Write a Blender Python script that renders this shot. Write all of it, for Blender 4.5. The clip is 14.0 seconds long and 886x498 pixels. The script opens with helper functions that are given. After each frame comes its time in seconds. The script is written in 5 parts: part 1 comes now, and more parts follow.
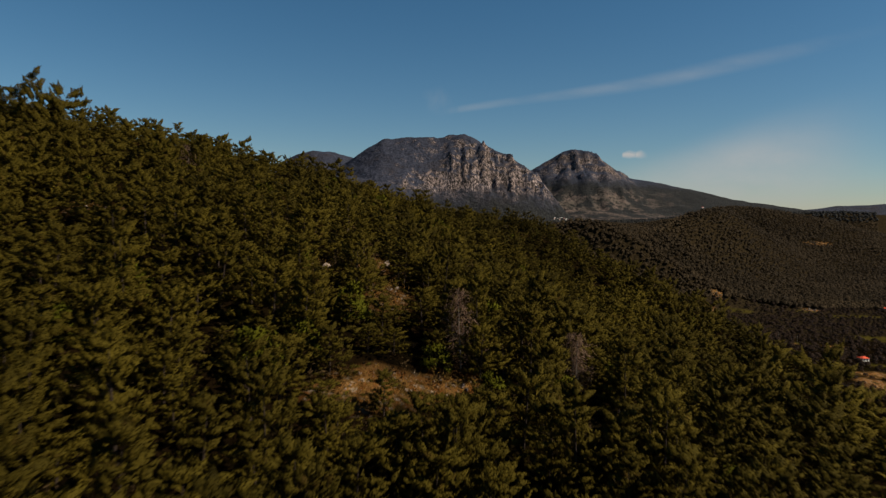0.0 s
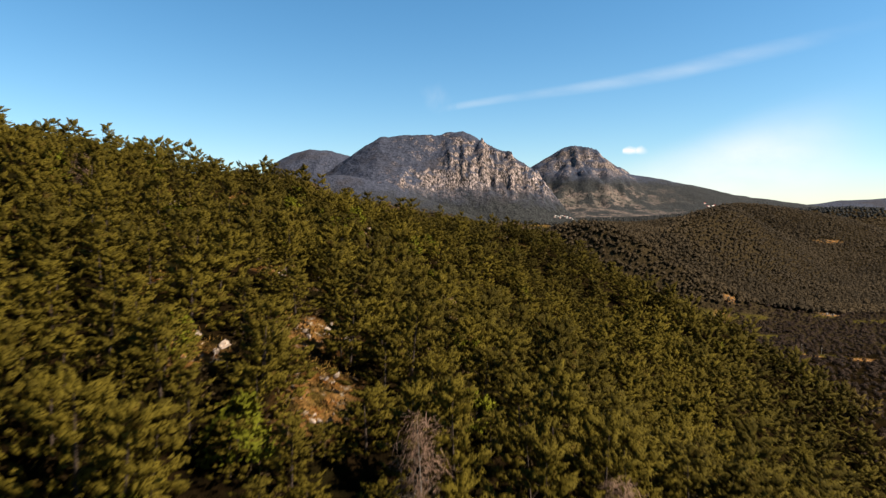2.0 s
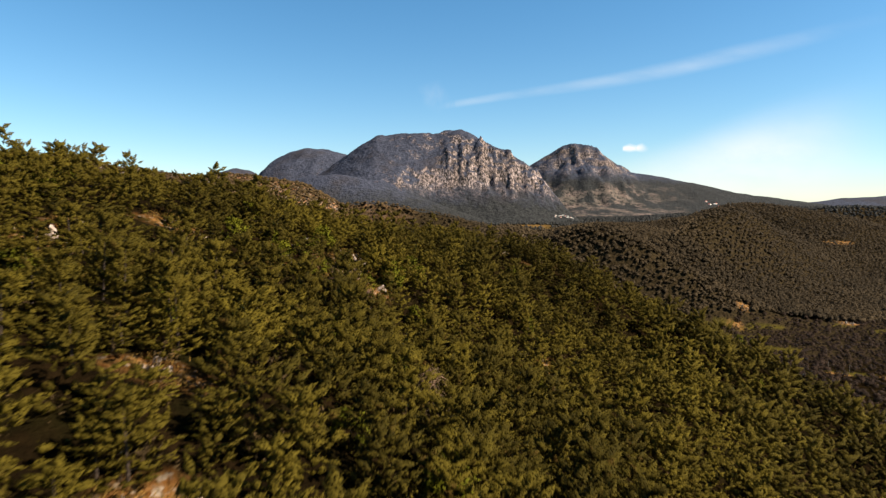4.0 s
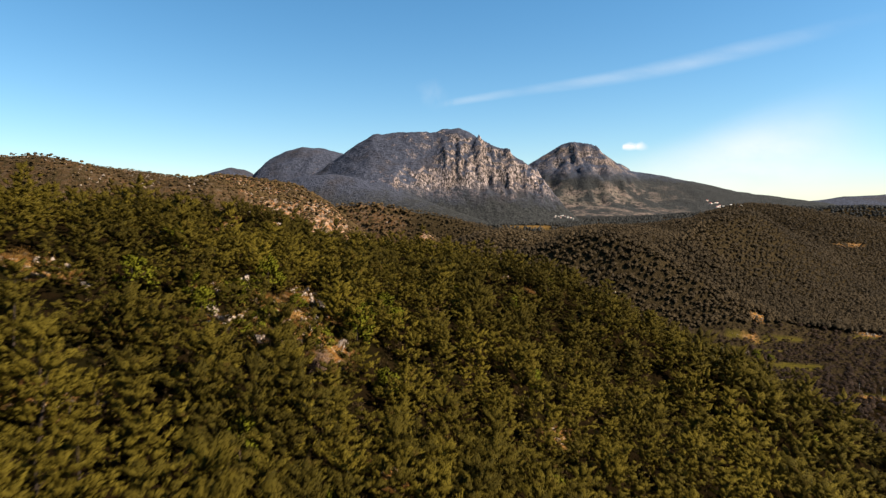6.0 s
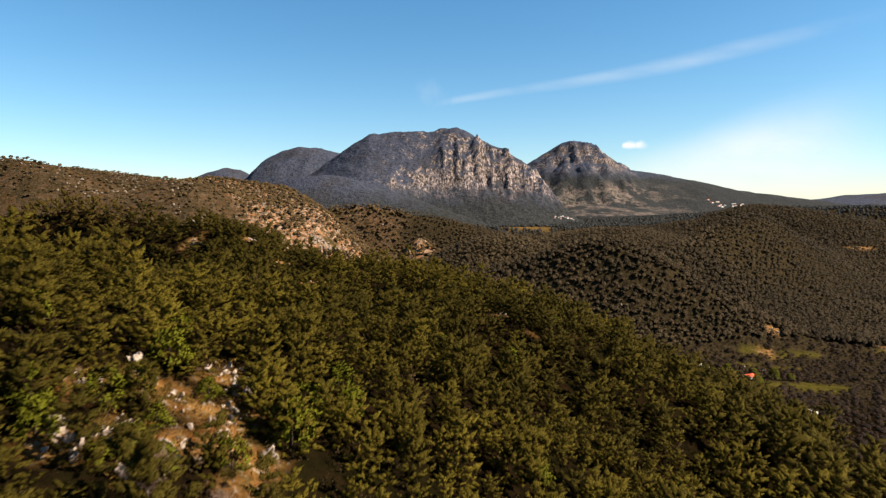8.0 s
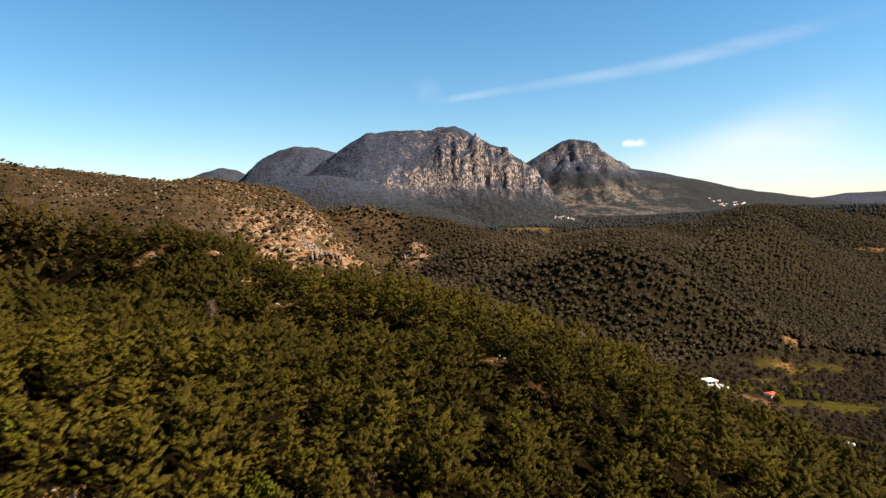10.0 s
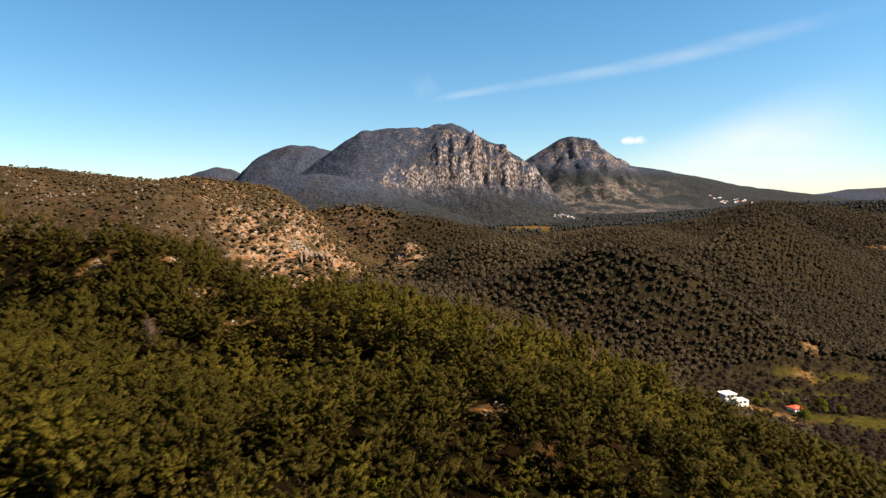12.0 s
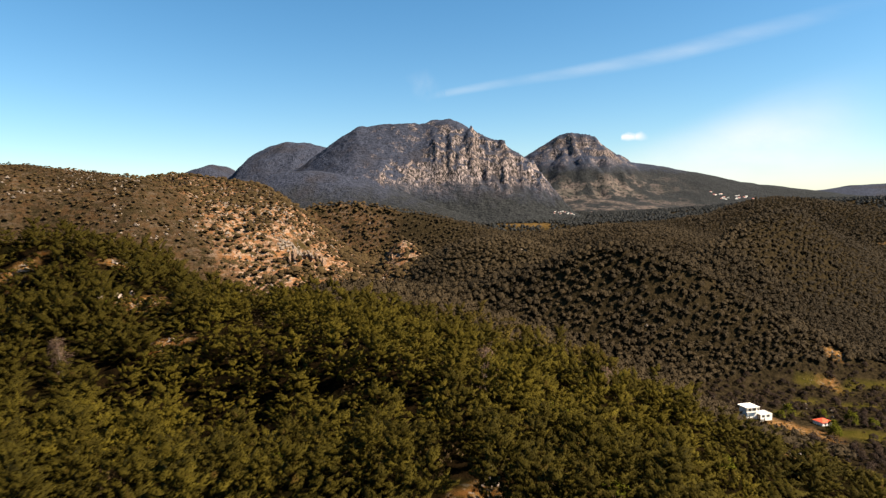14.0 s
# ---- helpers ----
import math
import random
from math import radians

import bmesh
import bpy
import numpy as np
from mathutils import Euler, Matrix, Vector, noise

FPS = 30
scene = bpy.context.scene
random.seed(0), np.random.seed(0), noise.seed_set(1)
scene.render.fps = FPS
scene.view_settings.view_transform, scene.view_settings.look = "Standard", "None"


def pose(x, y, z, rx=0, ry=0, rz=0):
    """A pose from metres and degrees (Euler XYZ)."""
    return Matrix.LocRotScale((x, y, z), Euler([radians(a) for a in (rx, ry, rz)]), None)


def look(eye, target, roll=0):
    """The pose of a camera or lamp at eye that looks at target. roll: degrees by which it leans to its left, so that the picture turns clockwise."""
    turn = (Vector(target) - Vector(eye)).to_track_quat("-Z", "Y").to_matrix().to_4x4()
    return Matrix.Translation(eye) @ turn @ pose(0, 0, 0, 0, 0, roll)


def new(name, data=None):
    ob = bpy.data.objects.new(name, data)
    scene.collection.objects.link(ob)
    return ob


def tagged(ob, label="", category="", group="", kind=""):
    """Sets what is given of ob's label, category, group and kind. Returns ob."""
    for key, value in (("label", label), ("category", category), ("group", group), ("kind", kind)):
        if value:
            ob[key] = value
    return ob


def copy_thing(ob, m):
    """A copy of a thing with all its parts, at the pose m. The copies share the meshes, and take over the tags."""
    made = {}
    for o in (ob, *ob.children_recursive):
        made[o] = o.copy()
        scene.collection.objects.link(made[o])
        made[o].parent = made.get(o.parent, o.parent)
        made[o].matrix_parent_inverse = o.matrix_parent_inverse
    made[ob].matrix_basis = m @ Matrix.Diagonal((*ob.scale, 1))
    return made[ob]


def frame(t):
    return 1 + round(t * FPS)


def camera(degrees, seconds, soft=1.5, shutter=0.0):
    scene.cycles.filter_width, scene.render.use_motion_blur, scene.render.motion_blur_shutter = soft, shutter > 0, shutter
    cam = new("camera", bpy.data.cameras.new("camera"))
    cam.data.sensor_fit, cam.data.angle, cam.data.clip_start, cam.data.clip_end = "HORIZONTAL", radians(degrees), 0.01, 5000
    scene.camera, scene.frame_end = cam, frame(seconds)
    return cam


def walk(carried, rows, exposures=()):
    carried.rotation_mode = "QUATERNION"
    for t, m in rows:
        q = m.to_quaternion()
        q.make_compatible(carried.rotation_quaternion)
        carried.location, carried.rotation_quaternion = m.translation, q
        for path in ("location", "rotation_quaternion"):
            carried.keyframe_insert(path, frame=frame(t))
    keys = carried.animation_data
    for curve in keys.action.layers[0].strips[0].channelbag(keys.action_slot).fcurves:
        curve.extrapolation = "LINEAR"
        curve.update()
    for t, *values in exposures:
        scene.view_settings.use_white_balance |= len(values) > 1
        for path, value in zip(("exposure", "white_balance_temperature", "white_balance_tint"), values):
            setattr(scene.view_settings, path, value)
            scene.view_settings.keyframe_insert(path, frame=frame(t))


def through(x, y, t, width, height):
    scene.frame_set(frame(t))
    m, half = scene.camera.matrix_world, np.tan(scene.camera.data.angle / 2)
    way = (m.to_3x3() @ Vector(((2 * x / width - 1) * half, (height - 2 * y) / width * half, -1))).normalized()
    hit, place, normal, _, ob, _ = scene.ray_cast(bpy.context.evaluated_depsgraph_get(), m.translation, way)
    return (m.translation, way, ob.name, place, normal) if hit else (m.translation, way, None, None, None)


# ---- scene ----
cam = camera(70, 14.0, soft=1.35, shutter=0.6)
PATH = [
    (0, look((0.00, -0.07, 119.94), (0.01, 99.80, 114.91), 0.88)),
    (0.5, look((0.96, 8.72, 120.64), (0.96, 108.59, 115.48), 0.69)),
    (1, look((1.94, 17.31, 122.02), (1.94, 117.17, 116.76), 0.55)),
    (1.5, look((2.87, 25.80, 123.64), (2.86, 125.65, 118.27), 0.44)),
    (2, look((3.71, 34.27, 125.24), (3.71, 134.12, 119.78), 0.36)),
    (2.5, look((4.47, 42.75, 126.70), (4.48, 142.59, 121.15), 0.31)),
    (3, look((5.18, 51.26, 128.03), (5.21, 151.10, 122.40), 0.26)),
    (5.5, look((8.83, 94.00, 134.40), (9.07, 193.82, 128.41), 0.12)),
    (6, look((9.70, 102.45, 135.94), (9.99, 202.26, 129.90), 0.09)),
    (6.5, look((10.63, 110.81, 137.58), (10.95, 210.62, 131.48), 0.06)),
    (7, look((11.58, 119.09, 139.26), (11.94, 218.90, 133.11), 0.02)),
    (7.5, look((12.54, 127.28, 140.92), (12.93, 227.09, 134.72), -0.02)),
    (8, look((13.49, 135.38, 142.49), (13.91, 235.19, 136.23), -0.07)),
    (10.5, look((17.83, 175.08, 146.81), (18.38, 274.87, 140.32), -0.37)),
    (11, look((18.66, 182.98, 146.86), (19.26, 282.76, 140.32), -0.44)),
    (11.5, look((19.53, 190.89, 146.71), (20.17, 290.67, 140.11), -0.51)),
    (12, look((20.44, 198.81, 146.45), (21.14, 298.59, 139.79), -0.58)),
    (12.5, look((21.41, 206.73, 146.15), (22.16, 306.50, 139.41), -0.64)),
    (13, look((22.39, 214.60, 145.85), (23.20, 314.37, 139.03), -0.69)),
    (13.5, look((23.33, 222.37, 145.55), (24.16, 322.12, 138.62), -0.73)),
    (14, look((24.06, 229.94, 145.12), (24.90, 329.68, 138.08), -0.75)),
]
walk(cam, PATH, [(0, 0.31), (0.2, 0.90), (0.4, 1.46), (0.6, 1.62), (14, 1.62)])

# ---- world, sun, exposure ----
SUN_TURN, SUN_UP = 101.0, 41.0
to_sun = Vector((math.sin(radians(SUN_TURN)) * math.cos(radians(SUN_UP)),
                 math.cos(radians(SUN_TURN)) * math.cos(radians(SUN_UP)), math.sin(radians(SUN_UP))))
world = bpy.data.worlds.new("sky")
scene.world = world
world.use_nodes = True
wn = world.node_tree.nodes
sky = wn.new("ShaderNodeTexSky")
sky.sky_type = "NISHITA"
sky.sun_disc = False
sky.sun_elevation, sky.sun_rotation = radians(SUN_UP), radians(SUN_TURN)
sky.altitude, sky.air_density, sky.dust_density, sky.ozone_density = 300, 1.0, 0.3, 3.0
rich = wn.new("ShaderNodeHueSaturation")
rich.inputs["Saturation"].default_value = 1.24
rich.inputs["Hue"].default_value = 0.491
world.node_tree.links.new(sky.outputs[0], rich.inputs["Color"])
world.node_tree.links.new(rich.outputs[0], wn["Background"].inputs[0])
wn["Background"].inputs[1].default_value = 0.052

sun = new("sun", bpy.data.lights.new("sun", "SUN"))
sun.data.energy, sun.data.angle, sun.data.color = 5.0, radians(0.53), (1.0, 0.90, 0.74)
sun.matrix_world = look(to_sun * 900, (0, 0, 0))

# ---- numeric helpers ----
def lattice(ix, iy, seed):
    """A fixed random number in 0..1 for each whole-numbered cell."""
    h = (ix.astype(np.int64) * 374761393 + iy.astype(np.int64) * 668265263 + seed * 974634777) & 0x7FFFFFFF
    h = ((h ^ (h >> 13)) * 1274126177) & 0x7FFFFFFF
    h = ((h ^ (h >> 16)) * 2246822519) & 0x7FFFFFFF
    return (h ^ (h >> 15)) / 0x7FFFFFFF


def value_noise(x, y, seed=0):
    ix, iy = np.floor(x), np.floor(y)
    u, v = x - ix, y - iy
    u, v = u * u * (3 - 2 * u), v * v * (3 - 2 * v)
    a, b = lattice(ix, iy, seed), lattice(ix + 1, iy, seed)
    c, d = lattice(ix, iy + 1, seed), lattice(ix + 1, iy + 1, seed)
    return (a + (b - a) * u) * (1 - v) + (c + (d - c) * u) * v


def fbm(x, y, size, octaves=4, seed=0, ridged=False):
    """Layered noise, about -1..1 (ridged: 0..1, with sharp crests)."""
    x, y = np.asarray(x, float) / size, np.asarray(y, float) / size
    total, weight, amount = 0.0, 1.0, 0.0
    for i in range(octaves):
        n = value_noise(x, y, seed + i * 17) * 2 - 1
        total = total + weight * ((1 - np.abs(n)) if ridged else n)
        amount += weight
        weight *= 0.5
        x, y = x * 2.03 + 13.7, y * 2.03 + 7.1
    return total / amount


def smooth(a, b, x):
    q = np.clip((x - a) / (b - a), 0, 1)
    return q * q * (3 - 2 * q)


def hill(x, y, cx, cy, h, rx, ry, turn):
    """A rounded hill, spur or (negative) gully of height h."""
    c, s = math.cos(radians(turn)), math.sin(radians(turn))
    u, v = ((x - cx) * c + (y - cy) * s) / rx, (-(x - cx) * s + (y - cy) * c) / ry
    return h * np.exp(-(u * u + v * v))


def ground(x, y, fine=True):
    """Height of the land: a valley floor, spurs on the slope, and hills beyond."""
    x, y = np.asarray(x, float), np.asarray(y, float)
    z = 32 + 66 * smooth(1420, 1600, y) + 9 * smooth(1600, 1900, y)
    # the wooded slope and its spurs
    z = z + hill(x, y, -338, 46, 135.5, 212, 241, -5)
    z = z + hill(x, y, -493, 460, 176.5, 253, 126, -32)
    z = z + hill(x, y, -35, 308, 133.7, 108, 136, -26)
    z = z + hill(x, y, -51, 39, 7.7, 119, 26, -108)
    z = z + hill(x, y, -12, 269, 3.6, 163, 24, -28)
    z = z + hill(x, y, 85, 280, 17.6, 163, 24, -14)
    z = z + hill(x, y, -28, 314, -76.7, 92, 64, 31)
    z = z + hill(x, y, -18, 443, 20.4, 138, 43, -22)
    z = z + hill(x, y, 16, 345, 22.3, 25, 56, 49)
    z = z + hill(x, y, 102, 372, 19.6, 49, 93, -64)
    z = z + hill(x, y, -106, 520, 58.7, 32, 99, 15)
    z = z + hill(x, y, 9, 86, 51.7, 296, 80, -26)
    z = z + hill(x, y, -41, -20, 62.5, 169, 50, -16)
    z = z + hill(x, y, 74, 216, 15.9, 95, 29, 52)
    # the open stony hills
    z = z + hill(x, y, -175, 998, 109.0, 100, 192, 7)
    z = z + hill(x, y, -293, 991, 72.1, 61, 215, 11)
    z = z + hill(x, y, -641, 1156, 179.6, 394, 138, 10)
    z = z + hill(x, y, -169, 1431, 111.3, 177, 24, 13)
    z = z + hill(x, y, -21, 1230, -17.6, 75, 90, -0)
    # the wooded hill across the valley
    z = z + hill(x, y, 74, 798, 78.2, 115, 116, 42)
    z = z + hill(x, y, 253, 1092, 73.4, 170, 235, 18)
    z = z + hill(x, y, 612, 1196, 82.8, 225, 187, -2)
    z = z + hill(x, y, 343, 820, 82.3, 208, 50, 41)
    z = z + hill(x, y, 147, 625, 63.3, 120, 24, 1)
    z = z + hill(x, y, -17, 576, 60.5, 74, 156, 56)
    z = z + hill(x, y, 105, 1441, 40.6, 500, 91, -32)
    z = z + hill(x, y, 1026, 1453, 51.6, 679, 368, -84)
    z = z + hill(x, y, -458, 823, 164.4, 95, 212, 93)
    z = z + hill(x, y, -159, 425, 77.9, 72, 27, -4)
    z = z + hill(x, y, 7, 130, 0.3, 77, 24, 8)
    z = z + hill(x, y, 31, 281, 2.2, 24, 24, 0)
    z = z + hill(x, y, -398, 1065, 54.3, 107, 123, -6)
    z = z + hill(x, y, -234, 1122, 38.0, 56, 110, -0)
    z = z + hill(x, y, 298, 967, 7.5, 214, 74, 8)
    z = z + hill(x, y, 548, 1297, 33.6, 108, 79, -20)
    z = z + hill(x, y, -12, 893, 37.0, 24, 36, 0)
    z = z + 1.6 * smooth(560, 470, y)
    if fine:
        z = z + 0.7 * fbm(x, y, 22, 3, 5) + (0.8 + 3.0 * smooth(500, 1200, y)) * fbm(x, y, 70, 3, 9)
        z = z + rocky(x, y) * (9.0 * fbm(x, y, 46, 4, 31, True) - 4.5)
        z = z + near_patch(x, y, -100, 878, 56, 50) * (11.0 * fbm(x - 0.4 * y, 0.2 * y, 20, 3, 33, True) - 6.0)
        z = z + near_patch(x, y, -12, 885, 32, 40) * (9.0 * fbm(x, 0.5 * y, 14, 3, 35, True) - 5.0)
    return z


def rocky(x, y):
    """How bare and stony the land is, 0..1: the open hill beyond the forest."""
    edge = 22 * fbm(x, y, 90, 3, 3)
    far = smooth(660, 760, y + edge) * smooth(30, -60, x + edge - (y - 800) * 0.12 + 130 * smooth(1150, 1320, y)) * smooth(1650, 1500, y)
    return np.maximum(far, near_patch(x, y, -12, 885, 28, 36))


def heath(x, y):
    """The dark heathy side of the stony hill, 0..1, against its pale open side."""
    return smooth(30, -30, x + 167 + (y - 800) * 0.72 + 18 * fbm(x, y, 60, 3, 6))


def near_patch(x, y, cx, cy, rx, ry):
    d = ((x - cx) / rx) ** 2 + ((y - cy) / ry) ** 2 + 0.45 * fbm(x, y, 5, 3, 21)
    return smooth(1.25, 0.75, d)


def bare(x, y):
    """Open ground among the near trees: clearings, outcrops, tracks."""
    b = near_patch(x, y, -4.5, 70.6, 8.5, 2.5)
    for cx, cy, rx, ry in ((-9.5, 68.8, 3.6, 2.4), (3.4, 74.2, 4.4, 2.3), (-24.5, 212, 1.9, 3.2), (-26.5, 206, 1.9, 3.2), (-23, 197, 2.8, 2.8), (-21, 202.5, 2.7, 2.4), (-15.5, 203.5, 2.2, 2.8), (-18, 197, 1.8, 2.4),
                           (-16, 221, 3.2, 2.6), (-13.6, 215.5, 1.9, 5), (-12.8, 209.5, 2.3, 3.4), (-7, 208.5, 1.7, 2.4), (-17.8, 211.5, 2.6, 2.2), (-28, 161.5, 3.6, 3.4), (-45, 189.5, 5, 3),
                           (-11, 106, 3.4, 3.2), (-49.5, 156, 4.2, 4), (-18, 122.5, 2.6, 2.6), (-59, 106.5, 4.4, 2.4), (-52, 168, 3.4, 3), (-8.4, 97, 3, 2.4), (-8, 90, 2.4, 2.2), (-19, 93.5, 2.8, 2.2), (-77, 171, 6, 3.2), (34, 284, 1.9, 2.1), (49, 290, 1.9, 2.1), (52, 400, 3, 3.5), (-27.5, 106, 3, 2.2),
                           (-59, 394, 5, 4.5), (-53, 389, 4.5, 5), (-71, 416, 4, 4), (-35, 367, 3.4, 3), (-51, 397, 3, 3), (-93, 408, 4, 4), (48, 368, 3.2, 6), (55, 347, 3, 5), (29, 293, 2, 2.4),
                           (32, 219, 3, 3.4), (-8, 206, 2, 3), (-168, 430, 7, 6), (118, 396, 4, 8), (5, 182, 2.4, 3)):
        b = np.maximum(b, near_patch(x, y, cx, cy, rx, ry))
    return b


def meadow(x, y):
    """Grass fields and orchards of the valley floor."""
    m = 0.0 * x
    for cx, cy, rx, ry in ((224, 520, 15, 8), (238, 512, 26, 13), (250, 565, 14, 5), (386, 589, 38, 4.5), (350, 606, 12, 4), (240, 592, 9, 4), (256, 587, 6, 4), (278, 593, 14, 4), (246, 437, 14, 7), (262, 376, 7, 5), (206, 551, 9, 4), (228, 574, 9, 4),
                           (199, 441, 8, 5), (330, 470, 20, 12), (190, 300, 8, 14)):
        m = np.maximum(m, near_patch(x, y, cx, cy, rx, ry))
    return np.maximum(m, 0.6 * near_patch(x, y, 215, 1600, 80, 30))


def yard(x, y):
    """Kept free of trees: the white house, its drive and the hut."""
    return np.maximum(near_patch(x, y, 176, 514, 15, 20), np.maximum(near_patch(x, y, 208, 522, 12, 16), near_patch(x, y, 262, 388, 5, 5)))


def track(x, y):
    """The earth yard and drive beside the white house."""
    t = near_patch(x, y, 188, 537, 5, 7)
    for cx, cy, rx, ry in ((189, 525, 8, 8), (195, 517, 10, 7), (182, 510, 8, 6), (200, 506, 9, 4), (165, 541, 6, 4), (252, 590, 6, 4), (14, 1640, 34, 20), (110, 1600, 30, 12), (606, 1028, 22, 5), (360, 615, 8, 7), (268, 612, 8, 4), (270, 431, 8, 5), (246, 349, 16, 7), (230, 325, 9, 15), (120, 398, 5, 7), (251, 589, 4, 3),
                           (240, 434, 7, 4), (180, 414, 8, 4)):
        t = np.maximum(t, near_patch(x, y, cx, cy, rx, ry))
    return np.maximum(t, 0.45 * near_patch(x, y, 215, 1600, 80, 30))


def sheet_mesh(name, xs, ys, height, attribute=None):
    """A mesh over the grid of xs and ys, with smooth faces; attribute gives colours that name its cover."""
    gx, gy = np.meshgrid(xs, ys)
    gz = height(gx, gy)
    nx, ny = len(xs), len(ys)
    co = np.stack([gx, gy, gz], -1).reshape(-1, 3)
    i = (np.arange(ny - 1)[:, None] * nx + np.arange(nx - 1)[None, :]).ravel()
    quads = np.stack([i, i + 1, i + nx + 1, i + nx], 1)
    me = bpy.data.meshes.new(name)
    me.vertices.add(len(co))
    me.vertices.foreach_set("co", co.ravel())
    me.loops.add(quads.size)
    me.loops.foreach_set("vertex_index", quads.ravel())
    me.polygons.add(len(quads))
    me.polygons.foreach_set("loop_start", np.arange(len(quads)) * 4)
    me.polygons.foreach_set("use_smooth", np.ones(len(quads), bool))
    if attribute is not None:
        rgb = attribute(gx, gy)
        col = me.attributes.new("cover", "FLOAT_COLOR", "POINT")
        col.data.foreach_set("color", np.stack([*rgb, np.ones_like(gx)], -1).reshape(-1).astype(np.float32))
    me.update(calc_edges=True)
    return me


def triangle_mesh(name, co, normal, tint):
    """A mesh of loose triangles (n, 3, 3), each corner with the normal of the clump that it belongs to, and its own tint."""
    n = len(co)
    face = np.cross(co[:, 1] - co[:, 0], co[:, 2] - co[:, 0])
    flip = (face * normal.mean(1)).sum(1) < 0
    co, normal = co.copy(), normal.copy()
    co[flip], normal[flip] = co[flip][:, [0, 2, 1]], normal[flip][:, [0, 2, 1]]
    me = bpy.data.meshes.new(name)
    me.vertices.add(n * 3)
    me.vertices.foreach_set("co", np.asarray(co, np.float32).ravel())
    me.loops.add(n * 3)
    me.loops.foreach_set("vertex_index", np.arange(n * 3))
    me.polygons.add(n)
    me.polygons.foreach_set("loop_start", np.arange(n) * 3)
    soft = me.attributes.new("custom_normal", "FLOAT_VECTOR", "POINT")
    soft.data.foreach_set("vector", np.asarray(normal, np.float32).ravel())
    at = me.attributes.new("tint", "FLOAT", "POINT")
    at.data.foreach_set("value", np.repeat(np.asarray(tint, np.float32), 3))
    me.update(calc_edges=True)
    return me


def part(name, bm, material, parent, label=""):
    """Links a bmesh or mesh as one mesh object under a thing or a part."""
    if isinstance(bm, bpy.types.Mesh):
        me = bm
    else:
        me = bpy.data.meshes.new(name)
        bm.to_mesh(me)
        bm.free()
    if not me.materials:
        me.materials.append(material)
    ob = new(name, me)
    ob.parent = parent
    return tagged(ob, label)


# ---- materials ----
def material(name, roughness=0.9, gloss=0.2):
    m = bpy.data.materials.new(name)
    m.use_nodes = True
    shader = m.node_tree.nodes["Principled BSDF"]
    shader.inputs["Roughness"].default_value = roughness
    shader.inputs["Specular IOR Level"].default_value = gloss
    return m, m.node_tree.nodes, m.node_tree.links, shader


def mix(nodes, links, fac, a, b):
    """A colour mix; a, b and fac are sockets or values."""
    n = nodes.new("ShaderNodeMix")
    n.data_type = "RGBA"
    for i, v in ((0, fac), (6, a), (7, b)):
        if hasattr(v, "links"):
            links.new(v, n.inputs[i])
        else:
            n.inputs[i].default_value = v if i == 0 else (*v, 1)
    return n.outputs[2]


def grain(nodes, links, size, detail=4.0, rough=0.55, low=0.35, high=0.65, stretch=None):
    """Noise at a size in metres, spread to 0..1 between low and high."""
    pos = nodes.new("ShaderNodeNewGeometry").outputs["Position"]
    if stretch:
        mp = nodes.new("ShaderNodeMapping")
        mp.inputs["Scale"].default_value = stretch
        links.new(pos, mp.inputs[0])
        pos = mp.outputs[0]
    t = nodes.new("ShaderNodeTexNoise")
    t.inputs["Scale"].default_value, t.inputs["Detail"].default_value, t.inputs["Roughness"].default_value = 1 / size, detail, rough
    links.new(pos, t.inputs["Vector"])
    r = nodes.new("ShaderNodeMapRange")
    r.inputs[1].default_value, r.inputs[2].default_value = low, high
    links.new(t.outputs[0], r.inputs[0])
    return r.outputs[0]


def relief(nodes, links, shader, height, strength, distance):
    b = nodes.new("ShaderNodeBump")
    b.inputs["Strength"].default_value, b.inputs["Distance"].default_value = strength, distance
    links.new(height, b.inputs["Height"])
    links.new(b.outputs[0], shader.inputs["Normal"])


def math_node(nodes, links, kind, a, b):
    n = nodes.new("ShaderNodeMath")
    n.operation, n.use_clamp = kind, True
    for i, v in ((0, a), (1, b)):
        if hasattr(v, "links"):
            links.new(v, n.inputs[i])
        else:
            n.inputs[i].default_value = v
    return n.outputs[0]


